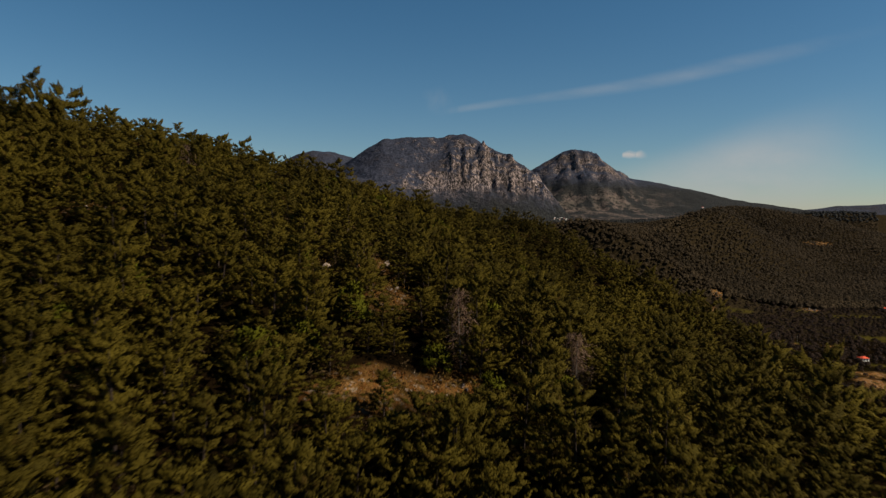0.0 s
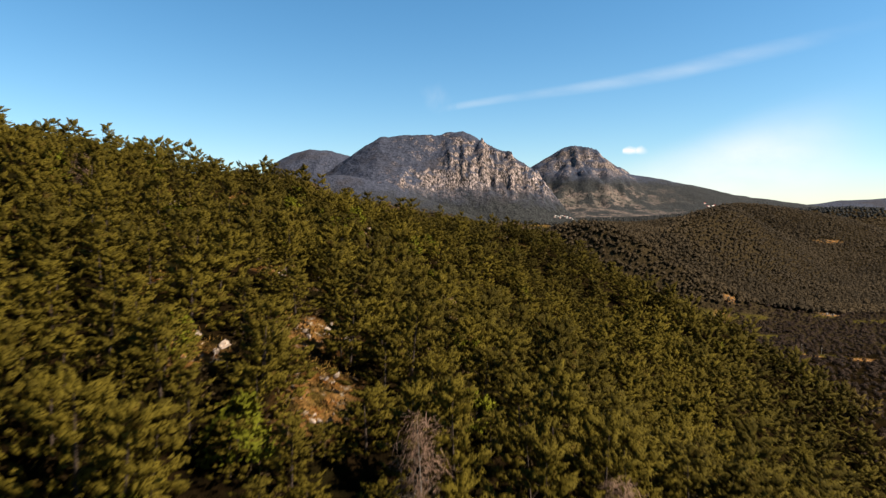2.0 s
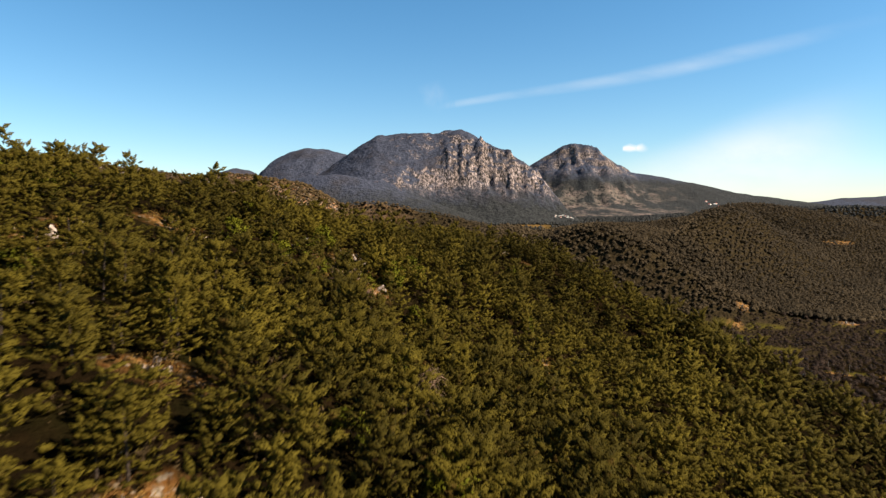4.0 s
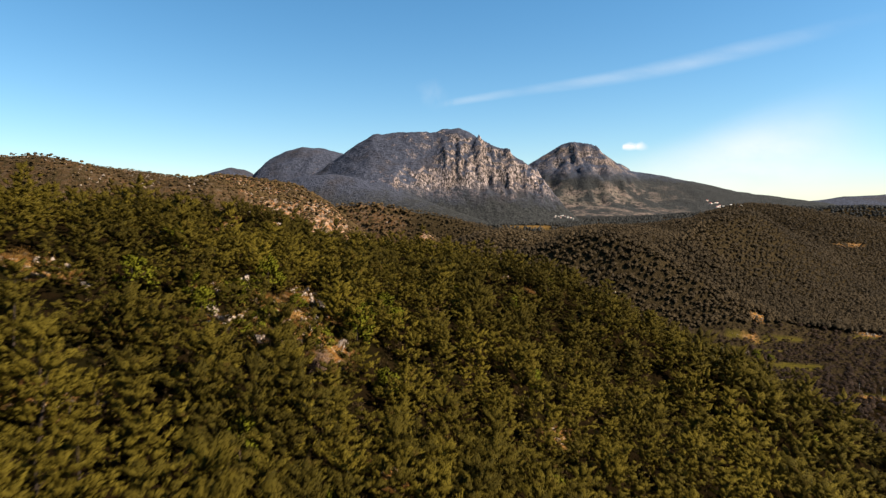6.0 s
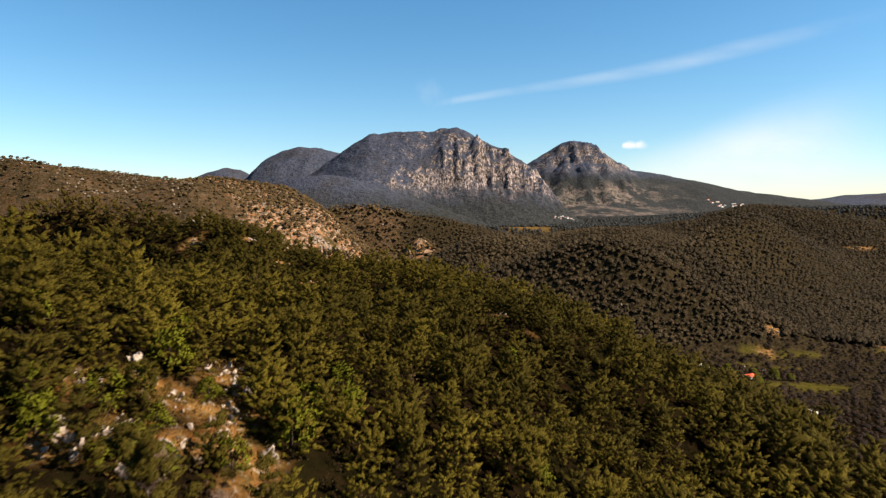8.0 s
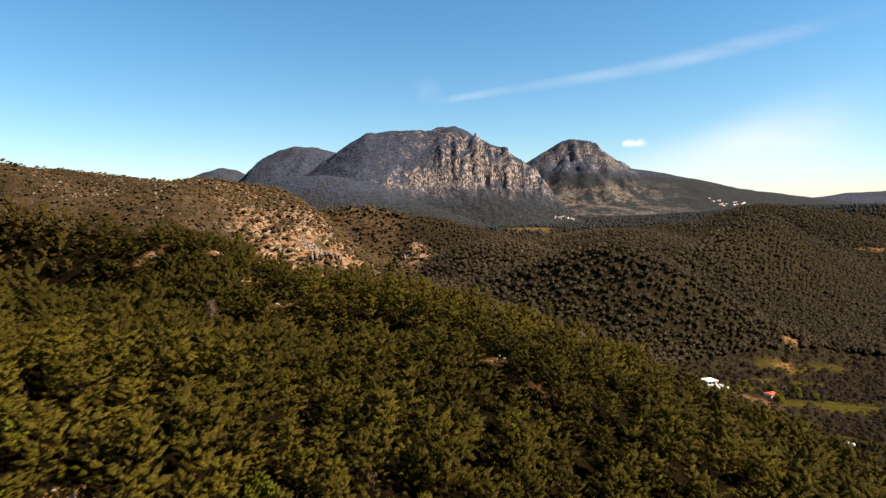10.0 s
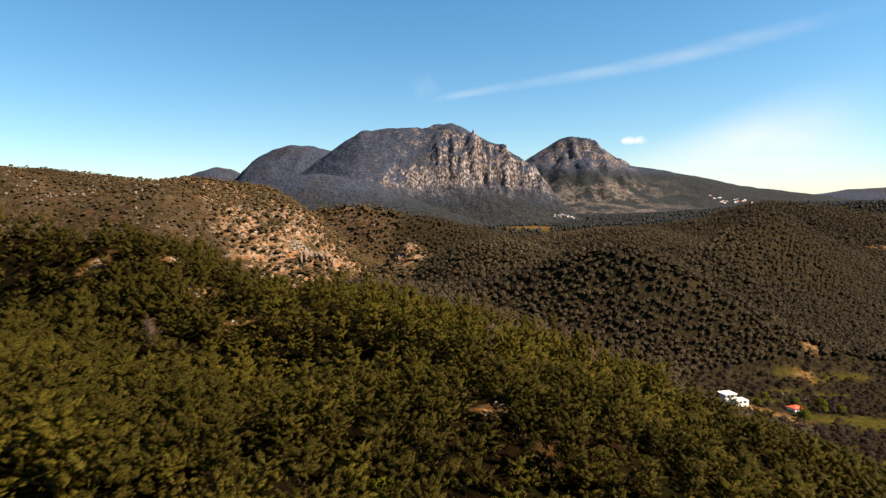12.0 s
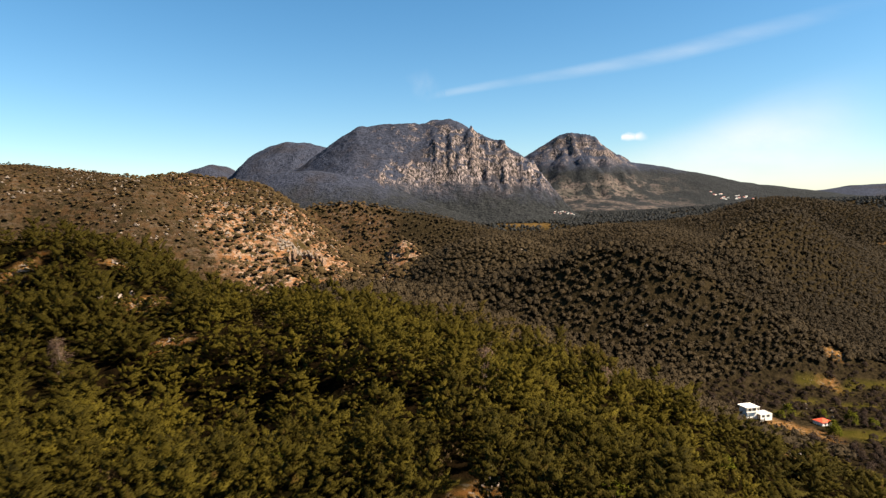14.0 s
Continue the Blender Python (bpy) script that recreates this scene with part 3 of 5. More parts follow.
def bough_triangles(rng, tall, wide, taper, whorls, boughs, plumes, blades, length, width, bulk=0.3, low=0.06):
    """A pine crown: whorls of boughs with gaps between them, each bough carrying plumes of needles that point out and up."""
    n = whorls * boughs
    k = np.arange(n)
    h = low + (0.98 - low) * (k // boughs + 0.8 * rng.random(n)) / whorls
    turn = k * 2.4 + rng.random(n) * 1.1
    one_side = 1 + 0.28 * np.cos(turn - rng.random() * 6.28)
    reach = (wide * np.clip(1 - (h - low) / (1.02 - low), 0.02, 1) ** taper + 0.2) * (0.5 + 0.62 * rng.random(n)) * one_side
    bare_limb = rng.random(n) < 0.12 * (h < 0.85)
    h, turn, reach = h[~bare_limb], turn[~bare_limb], reach[~bare_limb]
    n = len(h)
    out = np.stack([np.cos(turn), np.sin(turn), 0 * turn], 1)[:, None, :]
    across = np.stack([-np.sin(turn), np.cos(turn), 0 * turn], 1)[:, None, :]
    along = 0.22 + 0.78 * (np.arange(plumes) + rng.random((n, plumes))) / plumes
    swing = (rng.random((n, plumes)) - 0.5) * 0.9
    r = (reach[:, None] * along)[..., None]
    c = out * r + across * r * swing[..., None]
    c[..., 2] += (h * tall)[:, None] + reach[:, None] * (0.10 * along + 0.16 * along ** 2 - 0.12)
    point = unit(out + across * swing[..., None] * 0.9 + np.array([0, 0, 1.0]) * (0.22 + 0.45 * h)[:, None, None] + rng.normal(size=c.shape) * 0.22)
    c, point = c.reshape(-1, 3), point.reshape(-1, 3)
    n = len(c)
    flat = unit(np.cross(point, np.array([0, 0, 1.0])))
    rise = np.cross(flat, point)
    crown = unit((c - np.array([0, 0, tall * 0.40])) / np.array([wide, wide, tall * 0.55]))
    # the body of each plume: an uneven, flattened tuft
    size = bulk * (0.65 + 0.7 * rng.random((n, 1)))
    ends = np.stack([point * 1.6, flat * 0.8, -point * 1.2, -flat * 0.8, rise * 0.55, -rise * 0.45], 1) * (0.75 + 0.5 * rng.random((n, 6, 1)))
    smooth_to = unit(np.stack([point, flat, -point, -flat, rise * 1.3, -rise], 1) + 0.45 * crown[:, None, :] + np.array([0, 0, 0.15]))
    faces = np.array([(0, 1, 4), (1, 2, 4), (2, 3, 4), (3, 0, 4), (1, 0, 5), (2, 1, 5), (3, 2, 5), (0, 3, 5)])
    body = (c[:, None, :] + ends * size[:, :, None])[:, faces].reshape(-1, 3, 3)
    body_normal = smooth_to[:, faces].reshape(-1, 3, 3)
    # the needles that stand out of it
    pick = np.repeat(np.arange(n), blades)
    off = unit(rng.normal(size=(len(pick), 3)) + 0.5 * point[pick] + np.array([0, 0, 0.25]))
    local = off[:, :1] * point[pick] * 1.2 + off[:, 1:2] * flat[pick] * 0.9 + off[:, 2:] * rise[pick] * 0.55
    start = c[pick] + local * size[pick] * 0.75
    d = unit(unit(local) * 0.7 + point[pick] * 0.7 + np.array([0, 0, 0.25]) + rng.normal(size=start.shape) * 0.3)
    side = unit(np.cross(d, rng.normal(size=start.shape)))
    ln = length * (0.6 + 0.7 * rng.random((len(pick), 1)))
    needles = np.stack([start + side * width * 0.5, start - side * width * 0.5, start + d * ln], 1)
    needle_normal = corners(unit(unit(local) + 0.45 * crown[pick] + np.array([0, 0, 0.15])))
    return np.concatenate([body, needles]), np.concatenate([body_normal, needle_normal])


def lump_triangles(rng, tall, wide, low=0.0, floor=-0.35, up_lit=0.4):
    """A rough solid lump of foliage, open below, for the shaded heart of a crown."""
    g = (1 + 5 ** 0.5) / 2
    v = unit(np.array([(-1, g, 0), (1, g, 0), (-1, -g, 0), (1, -g, 0), (0, -1, g), (0, 1, g), (0, -1, -g), (0, 1, -g), (g, 0, -1), (g, 0, 1), (-g, 0, -1), (-g, 0, 1)], float))
    f = np.array([(0, 11, 5), (0, 5, 1), (0, 1, 7), (0, 7, 10), (0, 10, 11), (1, 5, 9), (5, 11, 4), (11, 10, 2), (10, 7, 6), (7, 1, 8),
                  (3, 9, 4), (3, 4, 2), (3, 2, 6), (3, 6, 8), (3, 8, 9), (4, 9, 5), (2, 4, 11), (6, 2, 10), (8, 6, 7), (9, 8, 1)])
    v = v * (0.75 + 0.5 * rng.random((12, 1)))
    tri = v[f]
    up = tri.mean(1)[:, 2] > floor
    tri = tri[up]
    normal = unit(unit(tri) + np.array([0, 0, up_lit]))
    return tri * np.array([wide, wide, tall * 0.5]) + np.array([0, 0, low + tall * 0.5]), normal


def shell_triangles(rng, tall, wide, count, length, width, low=0.0, taper=0.8):
    """Overlapping leafy sprays all over a rounded crown, each tilted a little its own way."""
    k = np.arange(count)
    up = -0.35 + 1.35 * (k + rng.random(count)) / count
    a = k * 2.39996 + rng.random(count) * 0.8
    ring = np.sqrt(np.clip(1 - up * up, 0, 1)) ** taper
    out = np.stack([ring * np.cos(a), ring * np.sin(a), up], 1)
    c = out * np.array([wide, wide, tall * 0.5]) * (0.72 + 0.42 * rng.random((count, 1))) + np.array([0, 0, low + tall * 0.5])
    facing = unit(out * np.array([1, 1, 0.7]) + rng.normal(size=out.shape) * 0.45)
    side = unit(np.cross(facing, rng.normal(size=out.shape)))
    ahead = np.cross(facing, side)
    ln = length * (0.7 + 0.6 * rng.random((count, 1)))
    tri = np.stack([c - ahead * ln * 0.4 + side * width * 0.5, c - ahead * ln * 0.4 - side * width * 0.5, c + ahead * ln * 0.6], 1)
    return tri, corners(unit(unit(out) + 0.3 * facing + np.array([0, 0, 0.2])))


def join(*shapes):
    return np.concatenate([a for a, _ in shapes]), np.concatenate([b for _, b in shapes])


def bush_triangles(rng, tall, wide, clumps, blades, length, width):
    """A round leafy crown: clumps on a dome, each of many leaves."""
    u, a = rng.random(clumps), rng.random(clumps) * 2 * np.pi
    z = 0.12 + 0.88 * u
    r = np.sqrt(np.clip(1 - (z * 0.95) ** 2, 0.02, 1)) * (0.7 + 0.4 * rng.random(clumps))
    c = np.stack([wide * r * np.cos(a), wide * r * np.sin(a), tall * z], 1)
    out = np.stack([np.cos(a) * r, np.sin(a) * r, z * 0.9], 1)
    c = c[:, None, :] + rng.normal(size=(clumps, blades, 3)) * length * 0.8
    d = out[:, None, :] + rng.normal(size=c.shape) * 0.7
    d /= np.linalg.norm(d, axis=-1, keepdims=True)
    side = np.cross(d, rng.normal(size=c.shape))
    side /= np.linalg.norm(side, axis=-1, keepdims=True)
    ln = length * (0.7 + 0.6 * rng.random(c.shape[:-1]))[..., None]
    tri = np.stack([c + side * width * 0.5, c - side * width * 0.5, c + d * ln], -2).reshape(-1, 3, 3)
    return tri, corners(unit((d * 0.4 + out[:, None, :] + np.array([0, 0, 0.45])).reshape(-1, 3)))


def scatter(x0, x1, y0, y1, gap, seed, jitter=0.9):
    """Points on a shaken grid, about gap metres apart."""
    rng = np.random.default_rng(seed)
    gx, gy = np.meshgrid(np.arange(x0, x1, gap), np.arange(y0, y1, gap * 0.87))
    gx[1::2] += gap / 2
    x = gx.ravel() + (rng.random(gx.size) - 0.5) * gap * jitter
    y = gy.ravel() + (rng.random(gx.size) - 0.5) * gap * jitter
    return x, y, rng


def plant(name, mat, shapes, x, y, z, scale, rng, label, category, tint=None, lean=0.05, squash=0.25, wide=False):
    """One joined mesh of many plants, each a turned and scaled copy of one of the shapes."""
    pick = rng.integers(len(shapes), size=len(x))
    turn = rng.random(len(x)) * 2 * np.pi
    tint = rng.random(len(x)) * 0.65 if tint is None else tint
    co, nrm, tone = [], [], []
    for k, (tri, normal) in enumerate(shapes):
        s = np.where(pick == k)[0]
        c, n = np.cos(turn[s]), np.sin(turn[s])
        rot = np.zeros((len(s), 3, 3))
        rot[:, 0, 0], rot[:, 0, 1], rot[:, 1, 0], rot[:, 1, 1], rot[:, 2, 2] = c, -n, n, c, 1
        rot[:, 0, 2], rot[:, 1, 2] = rng.normal(size=(2, len(s))) * lean
        rot *= scale[s][:, None, None]
        if wide:
            rot[:, :2, :] *= (scale[s] ** -0.5)[:, None, None]
        rot[:, 2, :] *= (1 + (rng.random(len(s)) - 0.5) * 2 * squash)[:, None]
        p = np.einsum("nij,tkj->ntki", rot, tri) + np.stack([x[s], y[s], z[s]], 1)[:, None, None, :]
        co.append(p.reshape(-1, 3, 3))
        nrm.append(unit(np.einsum("nij,tkj->ntki", rot, normal)).reshape(-1, 3, 3))
        tone.append(np.repeat(tint[s], len(tri)))
    ob = new(name, triangle_mesh(name, np.concatenate(co), np.concatenate(nrm), np.concatenate(tone)))
    ob.data.materials.append(mat)
    return tagged(ob, label, category, kind="stuff")


def stem_mesh(rng, tall, girth, limbs, wide, low=0.2, sides=6):
    """A tapered, slightly bent trunk with tapering limbs."""
    bm = bmesh.new()

    def tube(points, radii, n):
        rings = []
        for p, r in zip(points, radii):
            rings.append([bm.verts.new((p[0] + r * math.cos(2 * math.pi * k / n), p[1] + r * math.sin(2 * math.pi * k / n), p[2])) for k in range(n)])
        for a, b in zip(rings, rings[1:]):
            for k in range(n):
                bm.faces.new((a[k], a[(k + 1) % n], b[(k + 1) % n], b[k]))
        bm.faces.new(rings[-1])

    bend = rng.normal(size=2) * 0.02 * tall
    line = [(bend[0] * t * t, bend[1] * t * t, -0.9 + (tall * 0.96 + 0.9) * t) for t in (0, 0.12, 0.4, 0.7, 1)]
    tube(line, [girth * g for g in (1.25, 1.0, 0.75, 0.45, 0.1)], sides)
    for i in range(limbs):
        h = low + (0.95 - low) * (i + rng.random()) / limbs
        a, reach = i * 2.4 + rng.random() * 0.9, wide * (1.02 - h) ** 0.7 * (0.6 + 0.5 * rng.random())
        base = (bend[0] * h * h, bend[1] * h * h, h * tall)
        tip = (base[0] + math.cos(a) * reach, base[1] + math.sin(a) * reach, base[2] + reach * 0.12)
        mid = tuple((p + q) / 2 + (0.08 * reach if k == 2 else 0) for k, (p, q) in enumerate(zip(base, tip)))
        r = girth * 0.3 * (1.1 - h)
        tube([(base[0], base[1], base[2] - r), mid, tip], (r, r * 0.7, r * 0.25), 4)
    return bm

seed_rng = np.random.default_rng(7)
HABITS = ((5.6, 3.7, 0.38), (6.4, 3.4, 0.46), (5.0, 4.0, 0.34), (6.0, 3.6, 0.42), (7.0, 3.1, 0.56), (5.4, 3.9, 0.36))


def pine(tall, wide, taper, whorls, boughs, plumes, blades, length, width, bulk, sprays, spray, depth=0.55):
    """A pine crown: needle plumes on whorled boughs round a small dense heart."""
    crown = bough_triangles(seed_rng, tall, wide, taper, whorls, boughs, plumes, blades, length, width, bulk)
    return join(crown, shell_triangles(seed_rng, tall * (depth + 0.3), wide * depth, sprays, spray, spray * 0.62))


def peak_triangles(rng, tall, wide):
    """A six-sided rounded conifer crown, open below, for the farthest woods."""
    a = np.arange(6) * math.pi / 3 + rng.random(6) * 0.5
    ring = np.stack([np.cos(a) * wide, np.sin(a) * wide, tall * (0.3 + 0.2 * rng.random(6))], 1) * (0.8 + 0.4 * rng.random((6, 1)))
    tri = np.array([(ring[k], ring[(k + 1) % 6], (0, 0, tall)) for k in range(6)] + [(ring[k], ring[(k + 1) % 6], (0, 0, -1.0)) for k in range(0, 6, 2)])
    return tri, unit(tri.mean(1) - np.array([0, 0, tall * 0.3]))[:, None, :].repeat(3, 1)


FINE = [pine(*w, 7, 5, 3, 6, 0.40, 0.055, 0.42, 40, 0.5) for w in HABITS]
CLOSE = [pine(*w, 6, 5, 2, 3, 0.48, 0.08, 0.50, 20, 0.6) for w in HABITS]
MEDIUM = [pine(*w, 5, 4, 2, 1, 0.6, 0.12, 0.54, 14, 0.8) for w in HABITS]
COARSE = [pine(*w, 5, 3, 1, 1, 0.8, 0.24, 0.85, 6, 1.2) for w in HABITS]
SPARSE = [pine(*w, 4, 2, 1, 0, 0.8, 0.3, 1.15, 4, 1.5) for w in HABITS]
RAGGED_PINE = [join(lump_triangles(seed_rng, 4.8, 2.15, 0.0, 0.0, 0.7), shell_triangles(seed_rng, 5.8, 2.7, 10, 1.35, 0.85)) for _ in range(9)]
ROUND_PINE = [join(lump_triangles(seed_rng, 4.8, 2.2, 0.0, 0.1, 0.8), shell_triangles(seed_rng, 5.4, 2.3, 4, 1.4, 0.9)) for _ in range(9)]
DOME = [shell_triangles(seed_rng, 6.4, 2.8, 17, 2.5, 1.9) for _ in range(8)]
BLOB = [join(lump_triangles(seed_rng, 2.6, 1.6, 0.0, -0.1), bush_triangles(seed_rng, 2.6, 1.7, 5, 2, 0.8, 0.4)) for _ in range(8)]
LEAFY = [bush_triangles(seed_rng, 2.2, 1.8, 12, 6, 0.5, 0.3) for _ in range(5)]
MOUND = [lump_triangles(seed_rng, 2.4, 1.6, 0.0, 0.0) for _ in range(12)]
TINY = [peak_triangles(seed_rng, 6.0, 3.6) for _ in range(5)]

# the near slope
px, py, rng = scatter(-330, 250, -4.5, 530, 4.9, 11)
pz = ground(px, py)
open_land = np.maximum(np.maximum(bare(px, py), meadow(px, py)), np.maximum(track(px, py), yard(px, py)))
wooded = (open_land < 0.4 + 0.2 * rng.random(len(px)))  & ((pz > 52) | (px < 150) | ((px < 176) & (py > 440) & (py < 522)))
wooded &= (fbm(px, py, 9, 2, 81) < 0.53 + 0.2 * smooth(225, 250, py)) & (rng.random(len(px)) < 0.97) & (np.abs(px - 8) < py * 0.70 + 32)
for qx, qy in ((2.5, 78), (17.6, 81), (-57, 140), (-14.9, 195), (-8, 196), (32, 337), (69, 400), (-50, 353), (5, 150), (-0.6, 77.6), (-28, 161), (-45, 189), (-49.5, 156), (-23, 196), (-18, 196),
               (-15, 202), (-13, 209), (-13.8, 216), (-7, 208), (-11, 106), (-18, 122), (-59, 393), (-53, 388), (48, 367), (55, 346), (-35, 366), (-71, 415)):
    wooded &= ((px - qx) / 2.0) ** 2 + ((py - qy + 1.8) / 3.6) ** 2 > 1
px, py, pz = px[wooded], py[wooded], pz[wooded]
size = (0.62 + 0.85 * rng.random(len(px)) ** 1.4) * (1 + 0.22 * fbm(px, py, 45, 2, 83) + 0.4 * fbm(px, py, 11, 2, 84))
size = np.clip(size * 1.16, 0.5, 1.95)
size = size * (1 - 0.58 * smooth(85, 115, px) * smooth(380, 400, py) * smooth(535, 525, py))
size = size * (1 + 0.22 * smooth(-45, -60, px) * smooth(168, 158, py) * smooth(90, 110, py) - 0.27 * smooth(-45, -65, px) * smooth(270, 210, py) * smooth(162, 182, py))
before = 68.0 + (px + 12) * 0.3 - py
size = np.where((px > -15) & (px < 8) & (before > 0) & (before < 30), np.minimum(size, 0.42 + before / 15), size)
# low young trees stand before the small openings
for cx, cy, ex, ey in ((-8.4, 95.5, 3.7, 34), (-8, 88.5, 3.7, 34), (-77, 169.5, 3.7, 34), (-11, 105, 3.7, 34), (34, 283, 21, 205), (49, 289, 21, 205), (-24, 196, 9.7, 102), (-18, 196, 9.7, 102), (-18, 121, 5.2, 51), (-19, 92, 5.2, 51)):
    ahead = cy - py
    beside = np.abs(px - cx - (ex - cx) * ahead / (cy - ey))
    size = np.where((ahead > 0) & (ahead < 20) & (beside < 2.8), np.minimum(size, 0.36 + ahead / 17), size)
tone = np.clip(0.31 + 0.3 * fbm(px, py, 24, 2, 85) + 0.55 * (rng.random(len(px)) - 0.5), 0, 0.9)
# left of x -22 the tint darkens: that slope's shade put into the colour
tone = np.clip(tone - 0.12 * smooth(40, 120, px) * smooth(120, 260, py) - 0.19 * smooth(243, 275, py) - 0.13 * smooth(255, 290, py) * smooth(60, 10, px) - 0.36 * smooth(-22, -55, px) - 0.12 * smooth(-5, -25, px) * smooth(120, 95, py), 0, 0.9)
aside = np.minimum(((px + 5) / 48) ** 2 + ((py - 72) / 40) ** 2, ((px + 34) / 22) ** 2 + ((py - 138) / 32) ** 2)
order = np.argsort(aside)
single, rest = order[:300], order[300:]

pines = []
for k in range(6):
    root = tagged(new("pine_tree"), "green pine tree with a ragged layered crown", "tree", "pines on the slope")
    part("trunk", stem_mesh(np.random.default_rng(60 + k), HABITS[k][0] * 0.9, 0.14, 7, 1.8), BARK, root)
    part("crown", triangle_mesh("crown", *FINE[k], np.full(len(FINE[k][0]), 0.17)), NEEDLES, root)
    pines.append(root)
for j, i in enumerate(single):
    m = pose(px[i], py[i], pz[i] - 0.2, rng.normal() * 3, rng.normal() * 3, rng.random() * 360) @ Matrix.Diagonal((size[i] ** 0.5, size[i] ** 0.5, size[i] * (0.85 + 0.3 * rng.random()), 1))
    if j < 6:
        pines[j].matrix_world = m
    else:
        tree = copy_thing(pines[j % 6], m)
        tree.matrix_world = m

off = np.abs(px[rest] + 8 - 0.1 * py[rest])
near = (off < 44) & (py[rest] < 312) | (px[rest] < 0) & (off < 60) & (py[rest] > 150) & (py[rest] < 285)
inner = ~near & ((off < 62) & (py[rest] < 385) | (px[rest] < 0) & (off < 112) & (py[rest] < 270) | (px[rest] > 0) & (off < 125) & (py[rest] < 190))
middle = ~near & ~inner & (off < 95 + 0.15 * py[rest]) & (py[rest] < 440)
for name, mat_shapes, chosen, words in (("near_pine_forest", CLOSE, rest[near], "dense green pine forest close under the flight line"),
                                        ("pine_forest", MEDIUM, rest[inner], "dense green pine forest covering the slope"),
                                        ("upper_pine_forest", COARSE, rest[middle], "green pine forest on the upper slope"),
                                        ("outer_pine_forest", SPARSE, rest[~near & ~inner & ~middle], "green pine forest on the far side of the slope")):
    plant(name, RUSSET_NEEDLES if name.startswith("outer") else NEEDLES, mat_shapes, px[chosen], py[chosen], pz[chosen] - 0.2, size[chosen], rng, words, "forest", tone[chosen], wide=True)

# the same forest beside and behind
bx, by, rng = scatter(-420, 250, -180, 530, 8.0, 12)
bz = ground(bx, by)
keep = (np.abs(bx - 8) >= by * 0.70 + 33) & ((bz > 52) | (bx < 150)) & (rng.random(len(bx)) < 0.95)
bx, by, bz = bx[keep], by[keep], bz[keep]
plant("surrounding_pine_forest", RUSSET_NEEDLES, DOME, bx, by, bz - 0.3, 0.85 + 0.6 * rng.random(len(bx)), rng, "green pine forest along the slope beside the flight line", "forest")

# low bushes under and between the pines
ux, uy, rng = scatter(-80, 95, 45, 400, 6.2, 13, 1.2)
keep = (np.abs(ux + 8 - 0.1 * uy) < 50) & (track(ux, uy) < 0.3) & (rng.random(len(ux)) < 1 - 0.1 * bare(ux, uy))
ux, uy = ux[keep], uy[keep]
plant("undergrowth", SCRUB, LEAFY, ux, uy, ground(ux, uy) - 0.25, (0.45 + 0.5 * rng.random(len(ux))) * (1 - 0.2 * bare(ux, uy)), rng, "dark green bushes under the pines", "undergrowth")

# dry grass on the open ground
dx, dy, rng = scatter(-75, 70, 55, 225, 0.62, 17, 1.5)
keep = bare(dx, dy) > 0.25 + 0.75 * rng.random(len(dx))
dx, dy = dx[keep], dy[keep]
plant("dry_grass", DRY_GRASS, [bush_triangles(seed_rng, 0.5, 0.35, 5, 2, 0.4, 0.07) for _ in range(5)], dx, dy, ground(dx, dy) - 0.05, 0.6 + 0.8 * rng.random(len(dx)), rng, "ochre dry grass tufts among the stones", "grass")

# the wooded hill across the valley
for name, mat_shapes, y0, y1, gap, words in (("hill_forest", RAGGED_PINE, 470, 740, 2.85, "dark pine forest covering the hill across the valley"),
                                             ("distant_hill_forest", ROUND_PINE, 740, 1470, 4.0, "dark pine forest on the farther side of the wooded hill")):
    hx, hy, rng = scatter(-70, 900, y0, y1, gap, 23, 0.95)
    hz = ground(hx, hy)
    keep = (rocky(hx, hy) < 0.4) & (np.maximum(track(hx, hy), yard(hx, hy)) < 0.4) & (meadow(hx, hy) < 0.4 + 0.4 * rng.random(len(hx))) & pine_wood(hx, hy, hz) & (hx < (hy + 60) * 0.74)
    lee = smooth(-0.2, -0.38, (ground(hx, hy + 8, False) - ground(hx, hy, False)) / 8) * smooth(700, 800, hy)
    keep &= (rng.random(len(hx)) < 0.97 - 0.6 * lee - 0.3 * smooth(1080, 1160, hy)) & ((hy < 1100) | (hx > -60)) & (hy < plain_edge(hx))
    hx, hy, hz = hx[keep], hy[keep], hz[keep]
    tall = (0.55 + 0.65 * rng.random(len(hx)) ** 1.4) * (1 + 0.35 * fbm(hx, hy, 30, 2, 88))
    grove = near_patch(hx, hy, 322, 622, 26, 7)
    tall = tall * (1 + 0.5 * grove)
    # rear slope tinted darker: purple-brown trees, and the slope's shade put into colour
    tint = np.clip(0.34 + 0.75 * fbm(hx, hy, 70, 3, 87) + 0.45 * (rng.random(len(hx)) - 0.5), 0, 1) * (1 - 0.8 * grove) * (1 - 0.62 * smooth(250, 330, hx - 0.08 * (hy - 700)) * smooth(640, 700, hy))
    tint = tint + 0.16 * smooth(720, 640, hy) * smooth(280, 200, hx)
    plant(name, DARK_NEEDLES, mat_shapes, hx, hy, hz - 0.3, tall, rng, words, "forest", tint, wide=True)

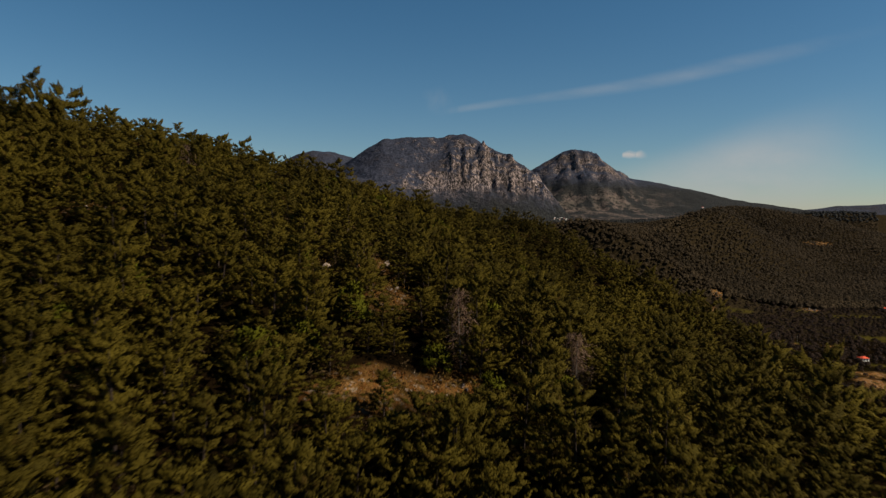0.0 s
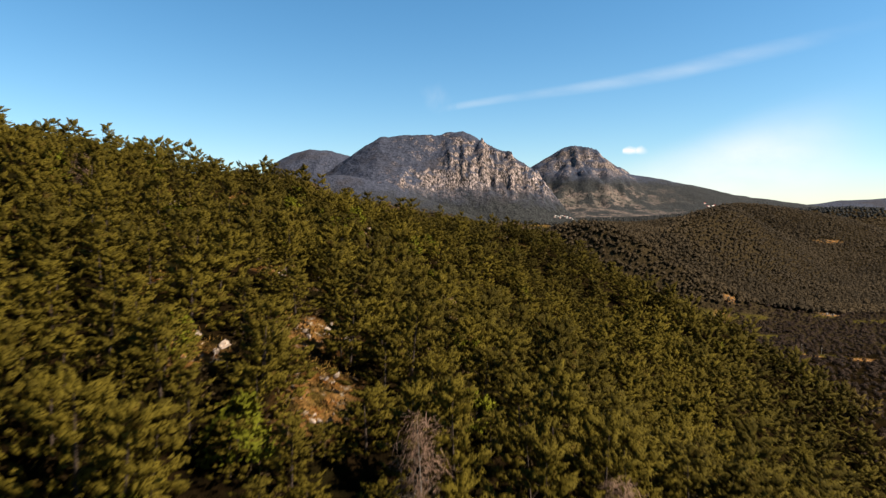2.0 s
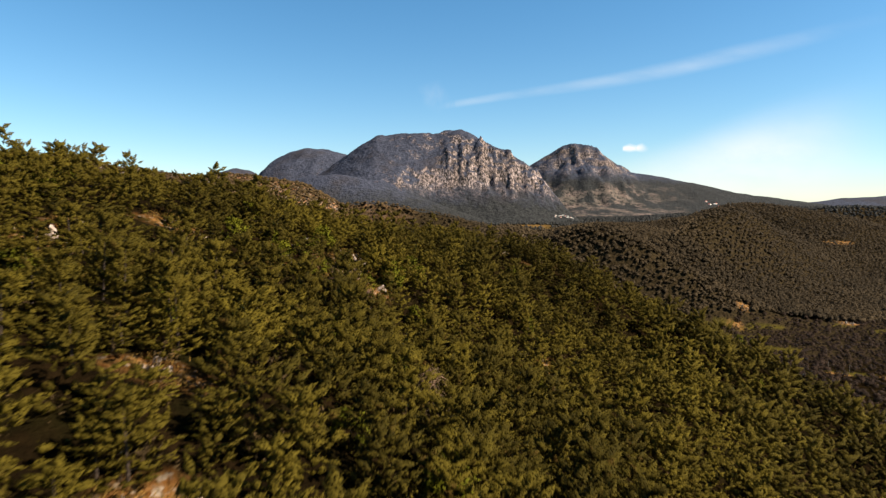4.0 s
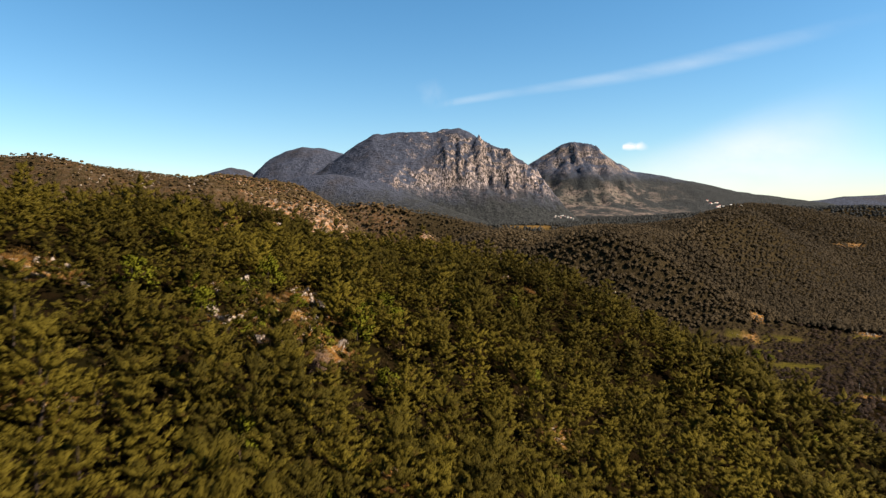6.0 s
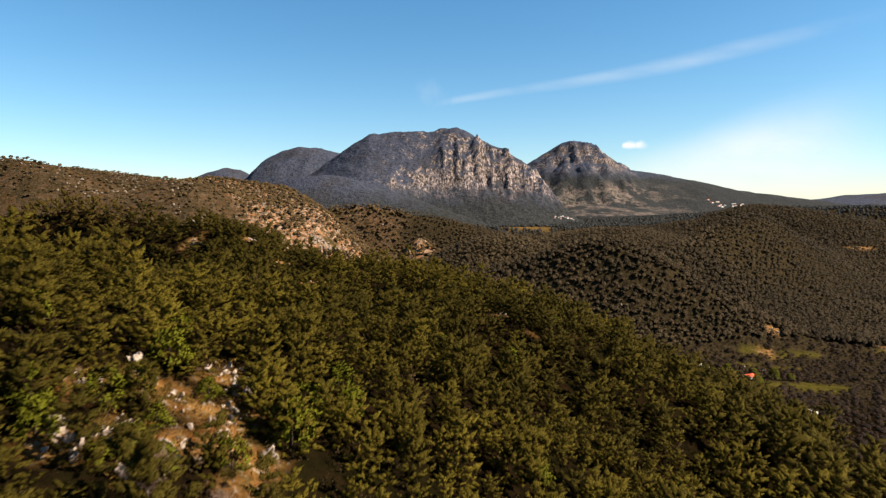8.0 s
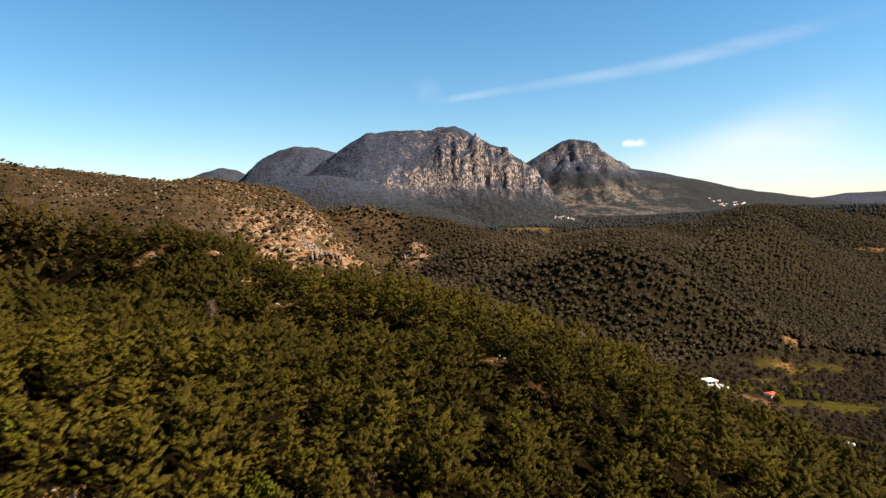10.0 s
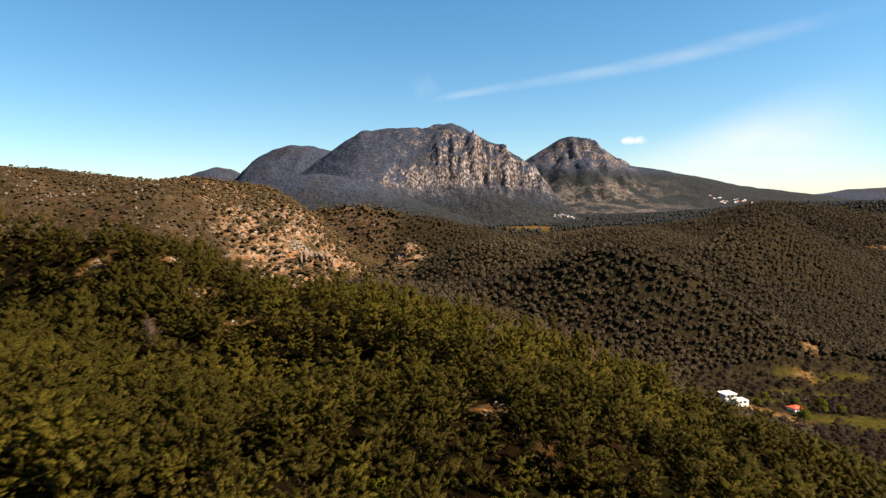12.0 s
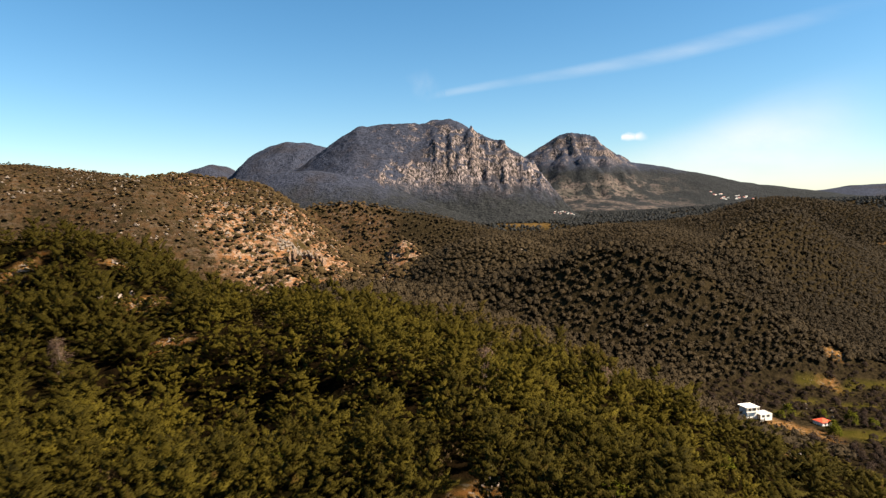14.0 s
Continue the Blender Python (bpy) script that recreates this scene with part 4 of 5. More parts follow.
# orchards and thickets of the valley floor
vx, vy, rng = scatter(140, 800, 150, 1000, 4.3, 29, 1.6)
vz = ground(vx, vy)
keep = ((vz <= 50) | (vy < 470)) & (vz <= 56) & ~(pine_wood(vx, vy, vz) & (vy > 470)) & (meadow(vx, vy) < 0.3 + 0.8 * rng.random(len(vx))) & (np.maximum(track(vx, vy), yard(vx, vy)) < 0.5) & (fbm(vx, vy, 40, 3, 95) < 0.65) & (vx < (vy + 60) * 0.76)
vx, vy, vz = vx[keep], vy[keep], vz[keep]
plant("valley_thicket", OLIVES, BLOB, vx, vy, vz - 0.2, 0.45 + 0.9 * rng.random(len(vx)) ** 1.5, rng, "purple-brown leafless orchard trees on the valley floor", "thicket")

# scrub on the stony hills
sx, sy, rng = scatter(-900, 160, 640, 1560, 4.7, 37, 1.5)
middle_hill = near_patch(sx, sy, -45, 1370, 180, 120)
dense = 0.5 + 0.6 * smooth(-0.25, 0.3, fbm(sx, sy, 26, 3, 99)) + 0.45 * heath(sx, sy) + 0.6 * middle_hill - 0.6 * near_patch(sx, sy, -104, 862, 26, 30)
keep = (rocky(sx, sy) > 0.3) & (rng.random(len(sx)) < dense) & (np.abs(sx) < (sy - 100) * 0.74)
sx, sy, middle_hill = sx[keep], sy[keep], middle_hill[keep]
plant("hill_scrub", SCRUB, MOUND, sx, sy, ground(sx, sy) - 0.3, (0.6 + 2.0 * rng.random(len(sx)) ** 2.0) * (1 - 0.42 * heath(sx, sy)) + 0.6 * middle_hill, rng, "dark green scrub bushes scattered over stony hills", "scrub",
      np.clip(0.35 + 0.5 * fbm(sx, sy, 30, 3, 98) + 0.8 * (rng.random(len(sx)) - 0.5), 0, 1))

# woods of the far plain and the mountains
fx, fy, rng = scatter(-700, 1500, 1270, 2350, 7.0, 41)
thin = (fy < 1520) | (rng.random(len(fx)) < 0.5)
fx, fy = fx[thin], fy[thin]
fz = surface(fx, fy)
open_foot = fz < ground(fx, fy) + 0.5
gx, gz = surface(fx + 6, fy) - fz, surface(fx, fy + 6) - fz
gentle = np.hypot(gx, gz) / 6
keep = open_foot & (fy > plain_edge(fx)) & (np.maximum(track(fx, fy), meadow(fx, fy)) < 0.4) & ((gentle < 0.95) | (fy < 1560)) & (fz < 215) & (fbm(fx, fy, 110, 3, 103) + 0.35 * smooth(500, 0, fx) * smooth(1500, 1600, fy) < 0.62) & (rocky(fx, fy) < 0.4) & (np.abs(fx - 100) < fy * 0.62)
fx, fy, fz = fx[keep], fy[keep], fz[keep]
brow = fy < 1520
plant("ridge_woods", DARK_NEEDLES, ROUND_PINE, fx[brow], fy[brow], fz[brow] - 0.5, 0.9 + 0.6 * rng.random(brow.sum()), rng, "olive pine woods on the shoulder before the plain", "forest")
fx, fy, fz = fx[~brow], fy[~brow], fz[~brow]
plant("far_woods", HAZED_NEEDLES, TINY, fx, fy, fz - 0.5, 0.7 + 0.55 * rng.random(len(fx)), rng, "dark conifer woods at the mountain foot", "forest")

# stones lying on the open hills
def stone_triangles(rng):
    v = np.array([(1, 0, 0), (0, 1, 0), (-1, 0, 0), (0, -1, 0), (0, 0, 0.9), (0, 0, -0.6)]) * (0.7 + 0.6 * rng.random((6, 1)))
    tri = v[[(0, 1, 4), (1, 2, 4), (2, 3, 4), (3, 0, 4), (1, 0, 5), (2, 1, 5), (3, 2, 5), (0, 3, 5)]]
    return tri, corners(unit(np.cross(tri[:, 1] - tri[:, 0], tri[:, 2] - tri[:, 0])))


qx, qy, rng = scatter(-560, 60, 660, 1300, 6.0, 51, 1.4)
keep = (rocky(qx, qy) > 0.4) & (fbm(qx, qy, 60, 3, 55, True) + 0.12 * near_patch(qx, qy, -150, 900, 100, 120) > 0.66 + 0.15 * rng.random(len(qx)))
qx, qy = qx[keep], qy[keep]
big = 0.5 + 1.9 * rng.random(len(qx)) ** 2.5
for cx, cy, rx, ry, count, most in ((-115, 858, 18, 9, 60, 4.0), (-150, 905, 24, 16, 50, 2.8), (-190, 880, 20, 14, 30, 2.6), (-140, 940, 20, 14, 30, 2.6), (-33, 1345, 14, 6, 16, 5.0), (-165, 960, 25, 10, 20, 2.8), (-45, 1345, 110, 50, 130, 3.0), (93, 766, 6, 5, 10, 2.6),
                                    (184, 736, 5, 4, 8, 2.4), (361, 616, 7, 5, 26, 1.5), (268, 612, 6, 2, 16, 1.5), (226, 556, 12, 8, 16, 1.3), (147, 605, 5, 4, 6, 1.8), (210, 925, 8, 5, 9, 3.0), (244, 592, 7, 3, 12, 1.3), (-168, 430, 3, 3, 5, 1.8), (-93, 408, 2, 2, 5, 1.4)):
    qx, qy = np.append(qx, cx + rng.normal(size=count) * rx * 0.7), np.append(qy, cy + rng.normal(size=count) * ry * 0.7)
    big = np.append(big, most * (0.3 + 0.7 * rng.random(count) ** 2))
plant("hill_stones", HILL_STONE, [stone_triangles(rng) for _ in range(6)], qx, qy, ground(qx, qy), big, rng, "pale stones strewn over the open hills", "stones", lean=0.3)

# ---- clouds ----
def cloud_material(name, size, stretch, low, high, top):
    """Thin white vapour: noise thins it, and it fades out to its edges. Emission stands in for the sunlight on it."""
    m = bpy.data.materials.new(name)
    m.use_nodes = True
    n, l = m.node_tree.nodes, m.node_tree.links
    n.remove(n["Principled BSDF"])
    fade = n.new("ShaderNodeAttribute")
    fade.attribute_name = "tint"
    thick = math_node(n, l, "MULTIPLY", math_node(n, l, "MULTIPLY", grain(n, l, size, 5, 0.6, low, high, stretch), fade.outputs["Fac"]), top)
    clear, white, both = n.new("ShaderNodeBsdfTransparent"), n.new("ShaderNodeEmission"), n.new("ShaderNodeMixShader")
    white.inputs[0].default_value, white.inputs[1].default_value = (1.0, 0.99, 0.97, 1), 0.36
    l.new(thick, both.inputs[0])
    l.new(clear.outputs[0], both.inputs[1])
    l.new(white.outputs[0], both.inputs[2])
    l.new(both.outputs[0], n["Material Output"].inputs[0])
    return m


def cloud(name, line, mat, label, rows=9, soft=1.5, depth=3900.0, lead=0.06):
    """A sheet of vapour along a line of (x, z, half width), thickest in the middle, in the sky far behind the mountains."""
    xs = np.linspace(line[0][0], line[-1][0], 60)
    zs, ws = np.interp(xs, [p[0] for p in line], [p[1] for p in line]), np.interp(xs, [p[0] for p in line], [p[2] for p in line])
    v = np.linspace(-1, 1, rows)
    gx, gz = np.repeat(xs[None], rows, 0), zs[None] + ws[None] * v[:, None]
    along = np.linspace(0, 1, 60)
    fade = ((1 - v[:, None] ** 2) ** soft) * smooth(0, lead, along)[None] * smooth(1, 0.5, along)[None]
    me = bpy.data.meshes.new(name)
    co = np.stack([gx, np.full_like(gx, depth), gz], -1).reshape(-1, 3)
    i = (np.arange(rows - 1)[:, None] * 60 + np.arange(59)[None]).ravel()
    me.from_pydata(co.tolist(), [], np.stack([i, i + 1, i + 61, i + 60], 1).tolist())
    at = me.attributes.new("tint", "FLOAT", "POINT")
    at.data.foreach_set("value", fade.ravel().astype(np.float32))
    me.materials.append(mat)
    return tagged(new(name, me), label, "cloud", kind="structure")


cloud("cirrus_cloud", ((-40, 755, 24), (17, 768, 26), (415, 833, 32), (747, 879, 40), (1078, 931, 50), (1409, 996, 60), (1739, 1075, 64), (2068, 1149, 62), (2880, 1360, 50)),
      cloud_material("cirrus", 160, (0.25, 1, 1.0), 0.15, 0.7, 0.27), "long thin white streak of cirrus cloud")
cloud("cloud_wisp", ((-150, 830, 60), (-20, 820, 110), (80, 800, 50)), cloud_material("wisp", 90, (1, 1, 0.5), 0.4, 0.8, 0.12), "faint white wisp of cloud")
cloud("small_cloud", ((1085, 516, 16), (1130, 521, 30), (1170, 519, 22), (1205, 523, 32), (1255, 512, 14)),
      cloud_material("puff", 40, (1, 1, 1), 0.15, 0.5, 0.95), "small white puff of cloud low over the mountain")
cloud("haze_bank", ((700, 260, 110), (1400, 330, 280), (2000, 400, 450), (2950, 490, 680)),
      cloud_material("haze_bank", 500, (0.6, 1, 1.2), 0.0, 0.6, 0.85), "soft bright bank of white cloud on the horizon", 21, 2.2, 4100.0, 0.6)


# ---- rocks ----
def boulder_mesh(rng, flat, stuff=None):
    """A split, angular block of limestone."""
    bm = bmesh.new()
    bmesh.ops.create_icosphere(bm, subdivisions=2, radius=1.1)
    cuts = [(Vector(rng.normal(size=3)).normalized(), 0.25 + 0.4 * rng.random()) for _ in range(12)]
    for v in bm.verts:
        for d, r in cuts:
            over = v.co.dot(d) - r
            if over > 0:
                v.co -= d * over
        v.co += Vector(rng.normal(size=3)) * 0.012
        v.co.z *= flat
    for f in bm.faces:
        f.smooth = False
    me = bpy.data.meshes.new("boulder")
    bm.to_mesh(me)
    bm.free()
    me.materials.append(stuff or STONE)
    return me


rock_rng = np.random.default_rng(5)
blocks = [boulder_mesh(rock_rng, f) for f in (0.7, 0.9, 1.3, 0.55, 1.0, 1.5, 0.8, 1.1)]
# clusters: centre, spread along and across, number, size
for cx, cy, rx, ry, count, big in ((-24.8, 213.6, 0.8, 2.0, 9, 1.0), (-26.9, 207.4, 1.0, 2.0, 9, 1.0), (-23.7, 197.4, 1.5, 1.8, 11, 1.15), (-21.8, 200.7, 1.6, 0.9, 8, 0.9), (-21.1, 203.8, 1.4, 0.8, 7, 0.9),
                                   (-15.3, 204.1, 1.0, 1.6, 8, 0.9), (-17.8, 197.4, 0.8, 1.2, 6, 1.0), (-18.0, 221.4, 0.8, 1.2, 7, 0.8), (-16.5, 222.2, 0.8, 1.2, 7, 0.9), (-14.5, 223.0, 1.0, 1.0, 6, 0.8),
                                   (-13.8, 217.6, 1.0, 2.2, 10, 0.8), (-13.0, 212.7, 1.0, 2.4, 12, 0.7), (-13.3, 208.9, 1.5, 2.0, 10, 0.7), (-7.0, 209.1, 0.8, 1.2, 7, 0.9), (-18.8, 212.0, 1.4, 1.0, 6, 0.6), (-17.3, 210.7, 1.6, 1.0, 6, 0.5),
                                   (-28.0, 162.3, 2.0, 1.8, 10, 1.0), (-44.2, 190.9, 3.0, 1.6, 9, 0.8), (-12.4, 104.8, 1.4, 1.4, 6, 0.6), (-9.9, 108.2, 1.8, 1.4, 9, 0.7), (-50.0, 158.0, 2.4, 2.0, 9, 0.9), (-18.0, 123.0, 1.2, 1.0, 8, 1.1),
                                   (-59.3, 107.3, 2.4, 1.0, 7, 0.8), (-51.9, 169.1, 2.0, 1.6, 6, 0.8), (-8.2, 97.4, 1.4, 1.2, 9, 0.6), (-7.8, 90.4, 1.2, 1.2, 7, 0.5), (-19, 94, 1.6, 1.2, 7, 0.6), (-77, 171.5, 3.0, 1.4, 7, 0.8), (-27.5, 106.7, 1.6, 1.0, 5, 0.6), (2.5, 75.0, 4.0, 1.0, 18, 0.45), (-4.5, 71.4, 5.0, 1.3, 16, 0.36), (-10.5, 69.0, 2.0, 1.0, 8, 0.3),
                                   (-59.7, 395.0, 3.0, 2.0, 9, 1.2), (-53.5, 390.0, 3.0, 2.6, 9, 1.0), (-70.9, 416.7, 2.0, 2.0, 6, 1.3), (-35.3, 368.0, 1.8, 1.4, 6, 1.0), 
                                   (48.4, 369.0, 1.4, 3.0, 8, 1.0), (55.2, 348.0, 1.4, 3.0, 7, 1.0), (29.0, 294.0, 1.0, 1.0, 4, 0.7), (32.2, 220.0, 1.6, 2.0, 6, 0.6),
                                   (120, 396, 2, 5, 6, 1.1)):
    for _ in range(count):
        x, y = cx + rock_rng.normal() * rx * 0.7, cy + rock_rng.normal() * ry * 0.7
        s = big * (0.35 + 0.85 * rock_rng.random() ** 2)
        ob = new("boulder", blocks[rock_rng.integers(8)])
        ob.matrix_world = pose(x, y, float(ground(x, y)) + 0.18 * s, *(rock_rng.normal(size=2) * 30), rock_rng.random() * 360) @ Matrix.Diagonal((s * rock_rng.uniform(0.5, 1.4), s * rock_rng.uniform(0.6, 1.2), s * (rock_rng.uniform(0.8, 1.7) if cy > 100 else rock_rng.uniform(0.5, 0.9)), 1))
        tagged(ob, "pale angular limestone boulder among pine trees and dry grass", "rock", "boulders on the slope")

# steep ribs of rock on the face of the stony hill and on the knoll beside it
ribs = [boulder_mesh(rock_rng, f, CRAG_STONE) for f in (0.8, 1.0, 1.2, 0.9)]
for cx, cy, count, gap, long, across, high in ((-124, 840, 9, 4.6, 17.0, 3.2, 8.0), (-119, 862, 6, 5.0, 9.0, 2.6, 4.5), (-30, 862, 5, 4.2, 6.0, 2.4, 4.5)):
    for i in range(count):
        x, y = cx + gap * i + rock_rng.normal() * 0.8, cy + 2.2 * i + rock_rng.normal() * 2.0
        ob = new("rock_rib", ribs[rock_rng.integers(4)])
        climb = math.degrees(math.atan2(float(ground(x, y + 8) - ground(x, y - 8)), 16))
        ob.matrix_world = pose(x, y, float(ground(x, y)) + 0.1, climb, 0, 12 + rock_rng.normal() * 5) @ Matrix.Diagonal((across * rock_rng.uniform(0.7, 1.3), long * rock_rng.uniform(0.7, 1.2), high * rock_rng.uniform(0.7, 1.2), 1))
        tagged(ob, "steep ochre limestone rib on the stony hillside", "rock", "rock ribs on the hill")


# ---- broad-leaved trees and dead pines ----
oak_rng = np.random.default_rng(15)
oaks = []
for k in range(4):
    tri, nrm = bush_triangles(oak_rng, 3.6, 1.9, 34, 34, 0.34, 0.26)
    root = tagged(new("oak_tree"), "bright yellow-green round evergreen oak among the pines", "tree", "oaks on the slope")
    part("trunk", stem_mesh(np.random.default_rng(90 + k), 3.0, 0.12, 6, 1.3, 0.25), BARK, root)
    part("crown", triangle_mesh("crown", tri, nrm, np.full(len(tri), 0.3)), LEAVES, root)
    oaks.append(root)
spots = [(-0.6, 77.6, 1.0), (-12, 82, 1.25), (15, 76, 0.9), (-19, 67, 1.2), (-16, 72, 1.1), (-21, 92, 1.0), (-35, 194, 1.3), (-2, 230, 1.2), (-21.7, 216.6, 1.35), (-18.5, 205.4, 0.8), (-19, 200.4, 0.85), (-24.2, 204.6, 1.3),
         (-22.5, 209.6, 0.9), (-16, 214.5, 0.8), (-5, 220, 1.5), (-26, 196, 1.1), (-15.5, 199.5, 0.9), (-10, 205, 1.1), (-20.5, 196.6, 0.7), (-29, 200, 1.2)]
for _ in range(60):
    y = 60 + 330 * oak_rng.random()
    spots.append((oak_rng.uniform(-0.5, 0.45) * (y + 20), y, oak_rng.uniform(0.8, 1.5)))
spots += [(206, 513, 1.5), (210, 521, 1.4), (203, 547, 1.5), (219, 545, 1.3), (228, 535, 1.6), (236, 531, 1.4), (196, 541, 1.1)]
for j, (x, y, s) in enumerate(spots):
    m = pose(x, y, float(ground(x, y)) - 0.15, 0, 0, oak_rng.random() * 360) @ Matrix.Diagonal((s, s, s * oak_rng.uniform(0.8, 1.1), 1))
    tree = oaks[j] if j < 4 else copy_thing(oaks[j % 4], m)
    tree.matrix_world = m


def dead_pine(x, y, tall, seed, lean):
    """A dead pine: a bare grey stem and limbs, with brown twigs hanging from them."""
    rng = np.random.default_rng(seed)
    root = tagged(new("dead_pine"), "dead pine tree with bare grey limbs and hanging brown twigs", "tree", "dead pines")
    part("trunk", stem_mesh(np.random.default_rng(seed), tall, 0.1, 44, 2.9, 0.15), GREY_WOOD, root, "bare grey trunk and limbs")
    tri, nrm = crown_triangles(rng, tall * 0.98, 2.6, 44, 5, 6, 0.9, 0.055, 0.12, 0.5)
    tri[:, 2, 2] -= 0.7
    part("crown", triangle_mesh("crown", tri, nrm, np.zeros(len(tri))), DEAD, root, "hanging brown dead twigs")
    root.matrix_world = pose(x, y, float(ground(x, y)) - 0.2, lean, lean * 0.5, seed * 77)


for i, (x, y, tall) in enumerate(((2.5, 79, 11.0), (17.6, 81, 8.0), (-57, 140, 8.0), (-14.9, 195, 6.5), (-8, 196, 5.0), (32, 337, 8.0), (69, 400, 8.0), (-50, 353, 8.5), (5, 150, 7.5))):
    dead_pine(x, y, tall, 200 + i, (3, -4, 6, 8, 5, 0, 3, -6, 2)[i])


# ---- buildings ----
WHITE = mottled("white_render", (0.74, 0.66, 0.56), (0.84, 0.78, 0.69), 1.5)
TILES = mottled("red_roof_tiles", (0.50, 0.055, 0.025), (0.68, 0.11, 0.045), 0.8)
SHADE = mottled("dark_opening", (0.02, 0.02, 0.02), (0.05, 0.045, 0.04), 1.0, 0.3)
PAVING = mottled("pale_terrace", (0.55, 0.48, 0.40), (0.70, 0.63, 0.54), 1.0)


def box(bm, x0, x1, y0, y1, z0, z1):
    made = bmesh.ops.create_cube(bm, size=1)["verts"]
    bmesh.ops.scale(bm, vec=(x1 - x0, y1 - y0, z1 - z0), verts=made)
    bmesh.ops.translate(bm, vec=((x0 + x1) / 2, (y0 + y1) / 2, (z0 + z1) / 2), verts=made)


def boxes(*sizes):
    bm = bmesh.new()
    for s in sizes:
        box(bm, *s)
    return bm


def front_wall(x0, x1, y, z0, z1, openings, thick=0.25):
    """A wall along x, with openings (x from, x to, z from, z to) cut through it."""
    bm, at = bmesh.new(), x0
    for a, b, c, d in openings:
        box(bm, at, a, y, y + thick, z0, z1)
        if c > z0:
            box(bm, a, b, y, y + thick, z0, c)
        if d < z1:
            box(bm, a, b, y, y + thick, d, z1)
        at = b
    box(bm, at, x1, y, y + thick, z0, z1)
    return bm


def hip_roof(w, d, h, z, eave=0.5):
    bm = bmesh.new()
    a, b, r = w / 2 + eave, d / 2 + eave, max(w - d, 0.6) / 2
    low = [bm.verts.new(p) for p in ((-a, -b, z), (a, -b, z), (a, b, z), (-a, b, z))]
    base = [bm.verts.new((v.co.x, v.co.y, z - 0.15)) for v in low]
    p, q = bm.verts.new((-r, 0, z + h)), bm.verts.new((r, 0, z + h))
    for f in ((low[0], low[1], q, p), (low[1], low[2], q), (low[2], low[3], p, q), (low[3], low[0], p), tuple(reversed(base))):
        bm.faces.new(f)
    for i in range(4):
        bm.faces.new((base[i], base[(i + 1) % 4], low[(i + 1) % 4], low[i]))
    return bm


def window(parent, x0, x1, y, z0, z1):
    part("window", boxes((x0, x1, y + 0.16, y + 0.2, z0, z1)), SHADE, parent)


def white_house(x, y, turn):
    root = tagged(new("white_house"), "white flat-roofed two-storey house with a lower terrace wing", "house")
    part("wall", front_wall(-4.2, 4.2, -3.5, -2, 6.0, ((-3.2, -0.6, 3.4, 5.3), (0.4, 3.4, 3.4, 5.3))), WHITE, root, "front wall")
    part("wall", boxes((-4.2, -3.95, -3.25, 3.5, -2, 6.0)), WHITE, root)
    part("wall", boxes((3.95, 4.2, -3.25, 3.5, -2, 6.0)), WHITE, root)
    part("wall", boxes((-3.95, 3.95, 3.25, 3.5, -2, 6.0)), WHITE, root)
    part("roof", boxes((-5.2, 5.0, -5.0, 4.0, 6.0, 6.35), (-5.2, 5.0, -5.0, -4.8, 6.35, 6.6), (-5.2, 5.0, 3.8, 4.0, 6.35, 6.6)), WHITE, root, "flat white roof slab")
    part("balcony", boxes((-4.6, 4.6, -5.0, -3.5, 2.9, 3.1), (-4.6, 4.6, -5.0, -4.88, 3.1, 3.9)), WHITE, root)
    window(root, -3.2, -0.6, -3.5, 3.4, 5.3)
    window(root, 0.4, 3.4, -3.5, 3.4, 5.3)
    wing = part("terrace_wing", front_wall(4.2, 13.5, -6.5, -3, 1.6, ((5.4, 7.6, -0.6, 1.0), (9.0, 11.5, -0.6, 1.0))), WHITE, root)
    part("wall", boxes((13.25, 13.5, -6.25, 1.5, -3, 1.6)), WHITE, wing)
    part("terrace", boxes((4.2, 13.25, -6.25, 1.5, 1.2, 1.4)), PAVING, wing, "pale paved terrace")
    window(wing, 5.4, 7.6, -6.5, -0.6, 1.0)
    window(wing, 9.0, 11.5, -6.5, -0.6, 1.0)
    for px0 in (-4.4, 4.2):
        part("pillar", boxes((px0, px0 + 0.25, -4.95, -4.7, -2, 6.0)), WHITE, root)
    root.matrix_world = pose(x, y, float(ground(x, y)) + 1.9, 0, 0, turn) @ Matrix.Scale(0.72, 4)


def red_house(x, y, turn, w=7.0, d=6.0, label="small white house with a bright red hipped tile roof", scale=1.0, cover=None):
    root = tagged(new("red_roofed_house"), label, "house", "red-roofed houses")
    part("wall", front_wall(-w / 2, w / 2, -d / 2, -1.5, 2.6, ((-w * 0.3, -w * 0.12, 0.8, 2.0), (w * 0.1, w * 0.28, 0, 2.1))), WHITE, root)
    part("wall", boxes((-w / 2, -w / 2 + 0.25, -d / 2 + 0.25, d / 2, -1.5, 2.6)), WHITE, root)
    part("wall", boxes((w / 2 - 0.25, w / 2, -d / 2 + 0.25, d / 2, -1.5, 2.6)), WHITE, root)
    part("wall", boxes((-w / 2 + 0.25, w / 2 - 0.25, d / 2 - 0.25, d / 2, -1.5, 2.6)), WHITE, root)
    part("roof", hip_roof(w, d, 1.7, 2.75), cover or TILES, root, "pale hipped roof" if cover else "red tiled hipped roof")
    window(root, -w * 0.3, -w * 0.12, -d / 2, 0.8, 2.0)
    part("door", boxes((w * 0.1, w * 0.28, -d / 2 + 0.12, -d / 2 + 0.18, 0, 2.1)), SHADE, root)
    root.matrix_world = pose(x, y, float(surface(np.array(x * 1.0), np.array(y * 1.0))), 0, 0, turn) @ Matrix.Scale(scale, 4)
    return root


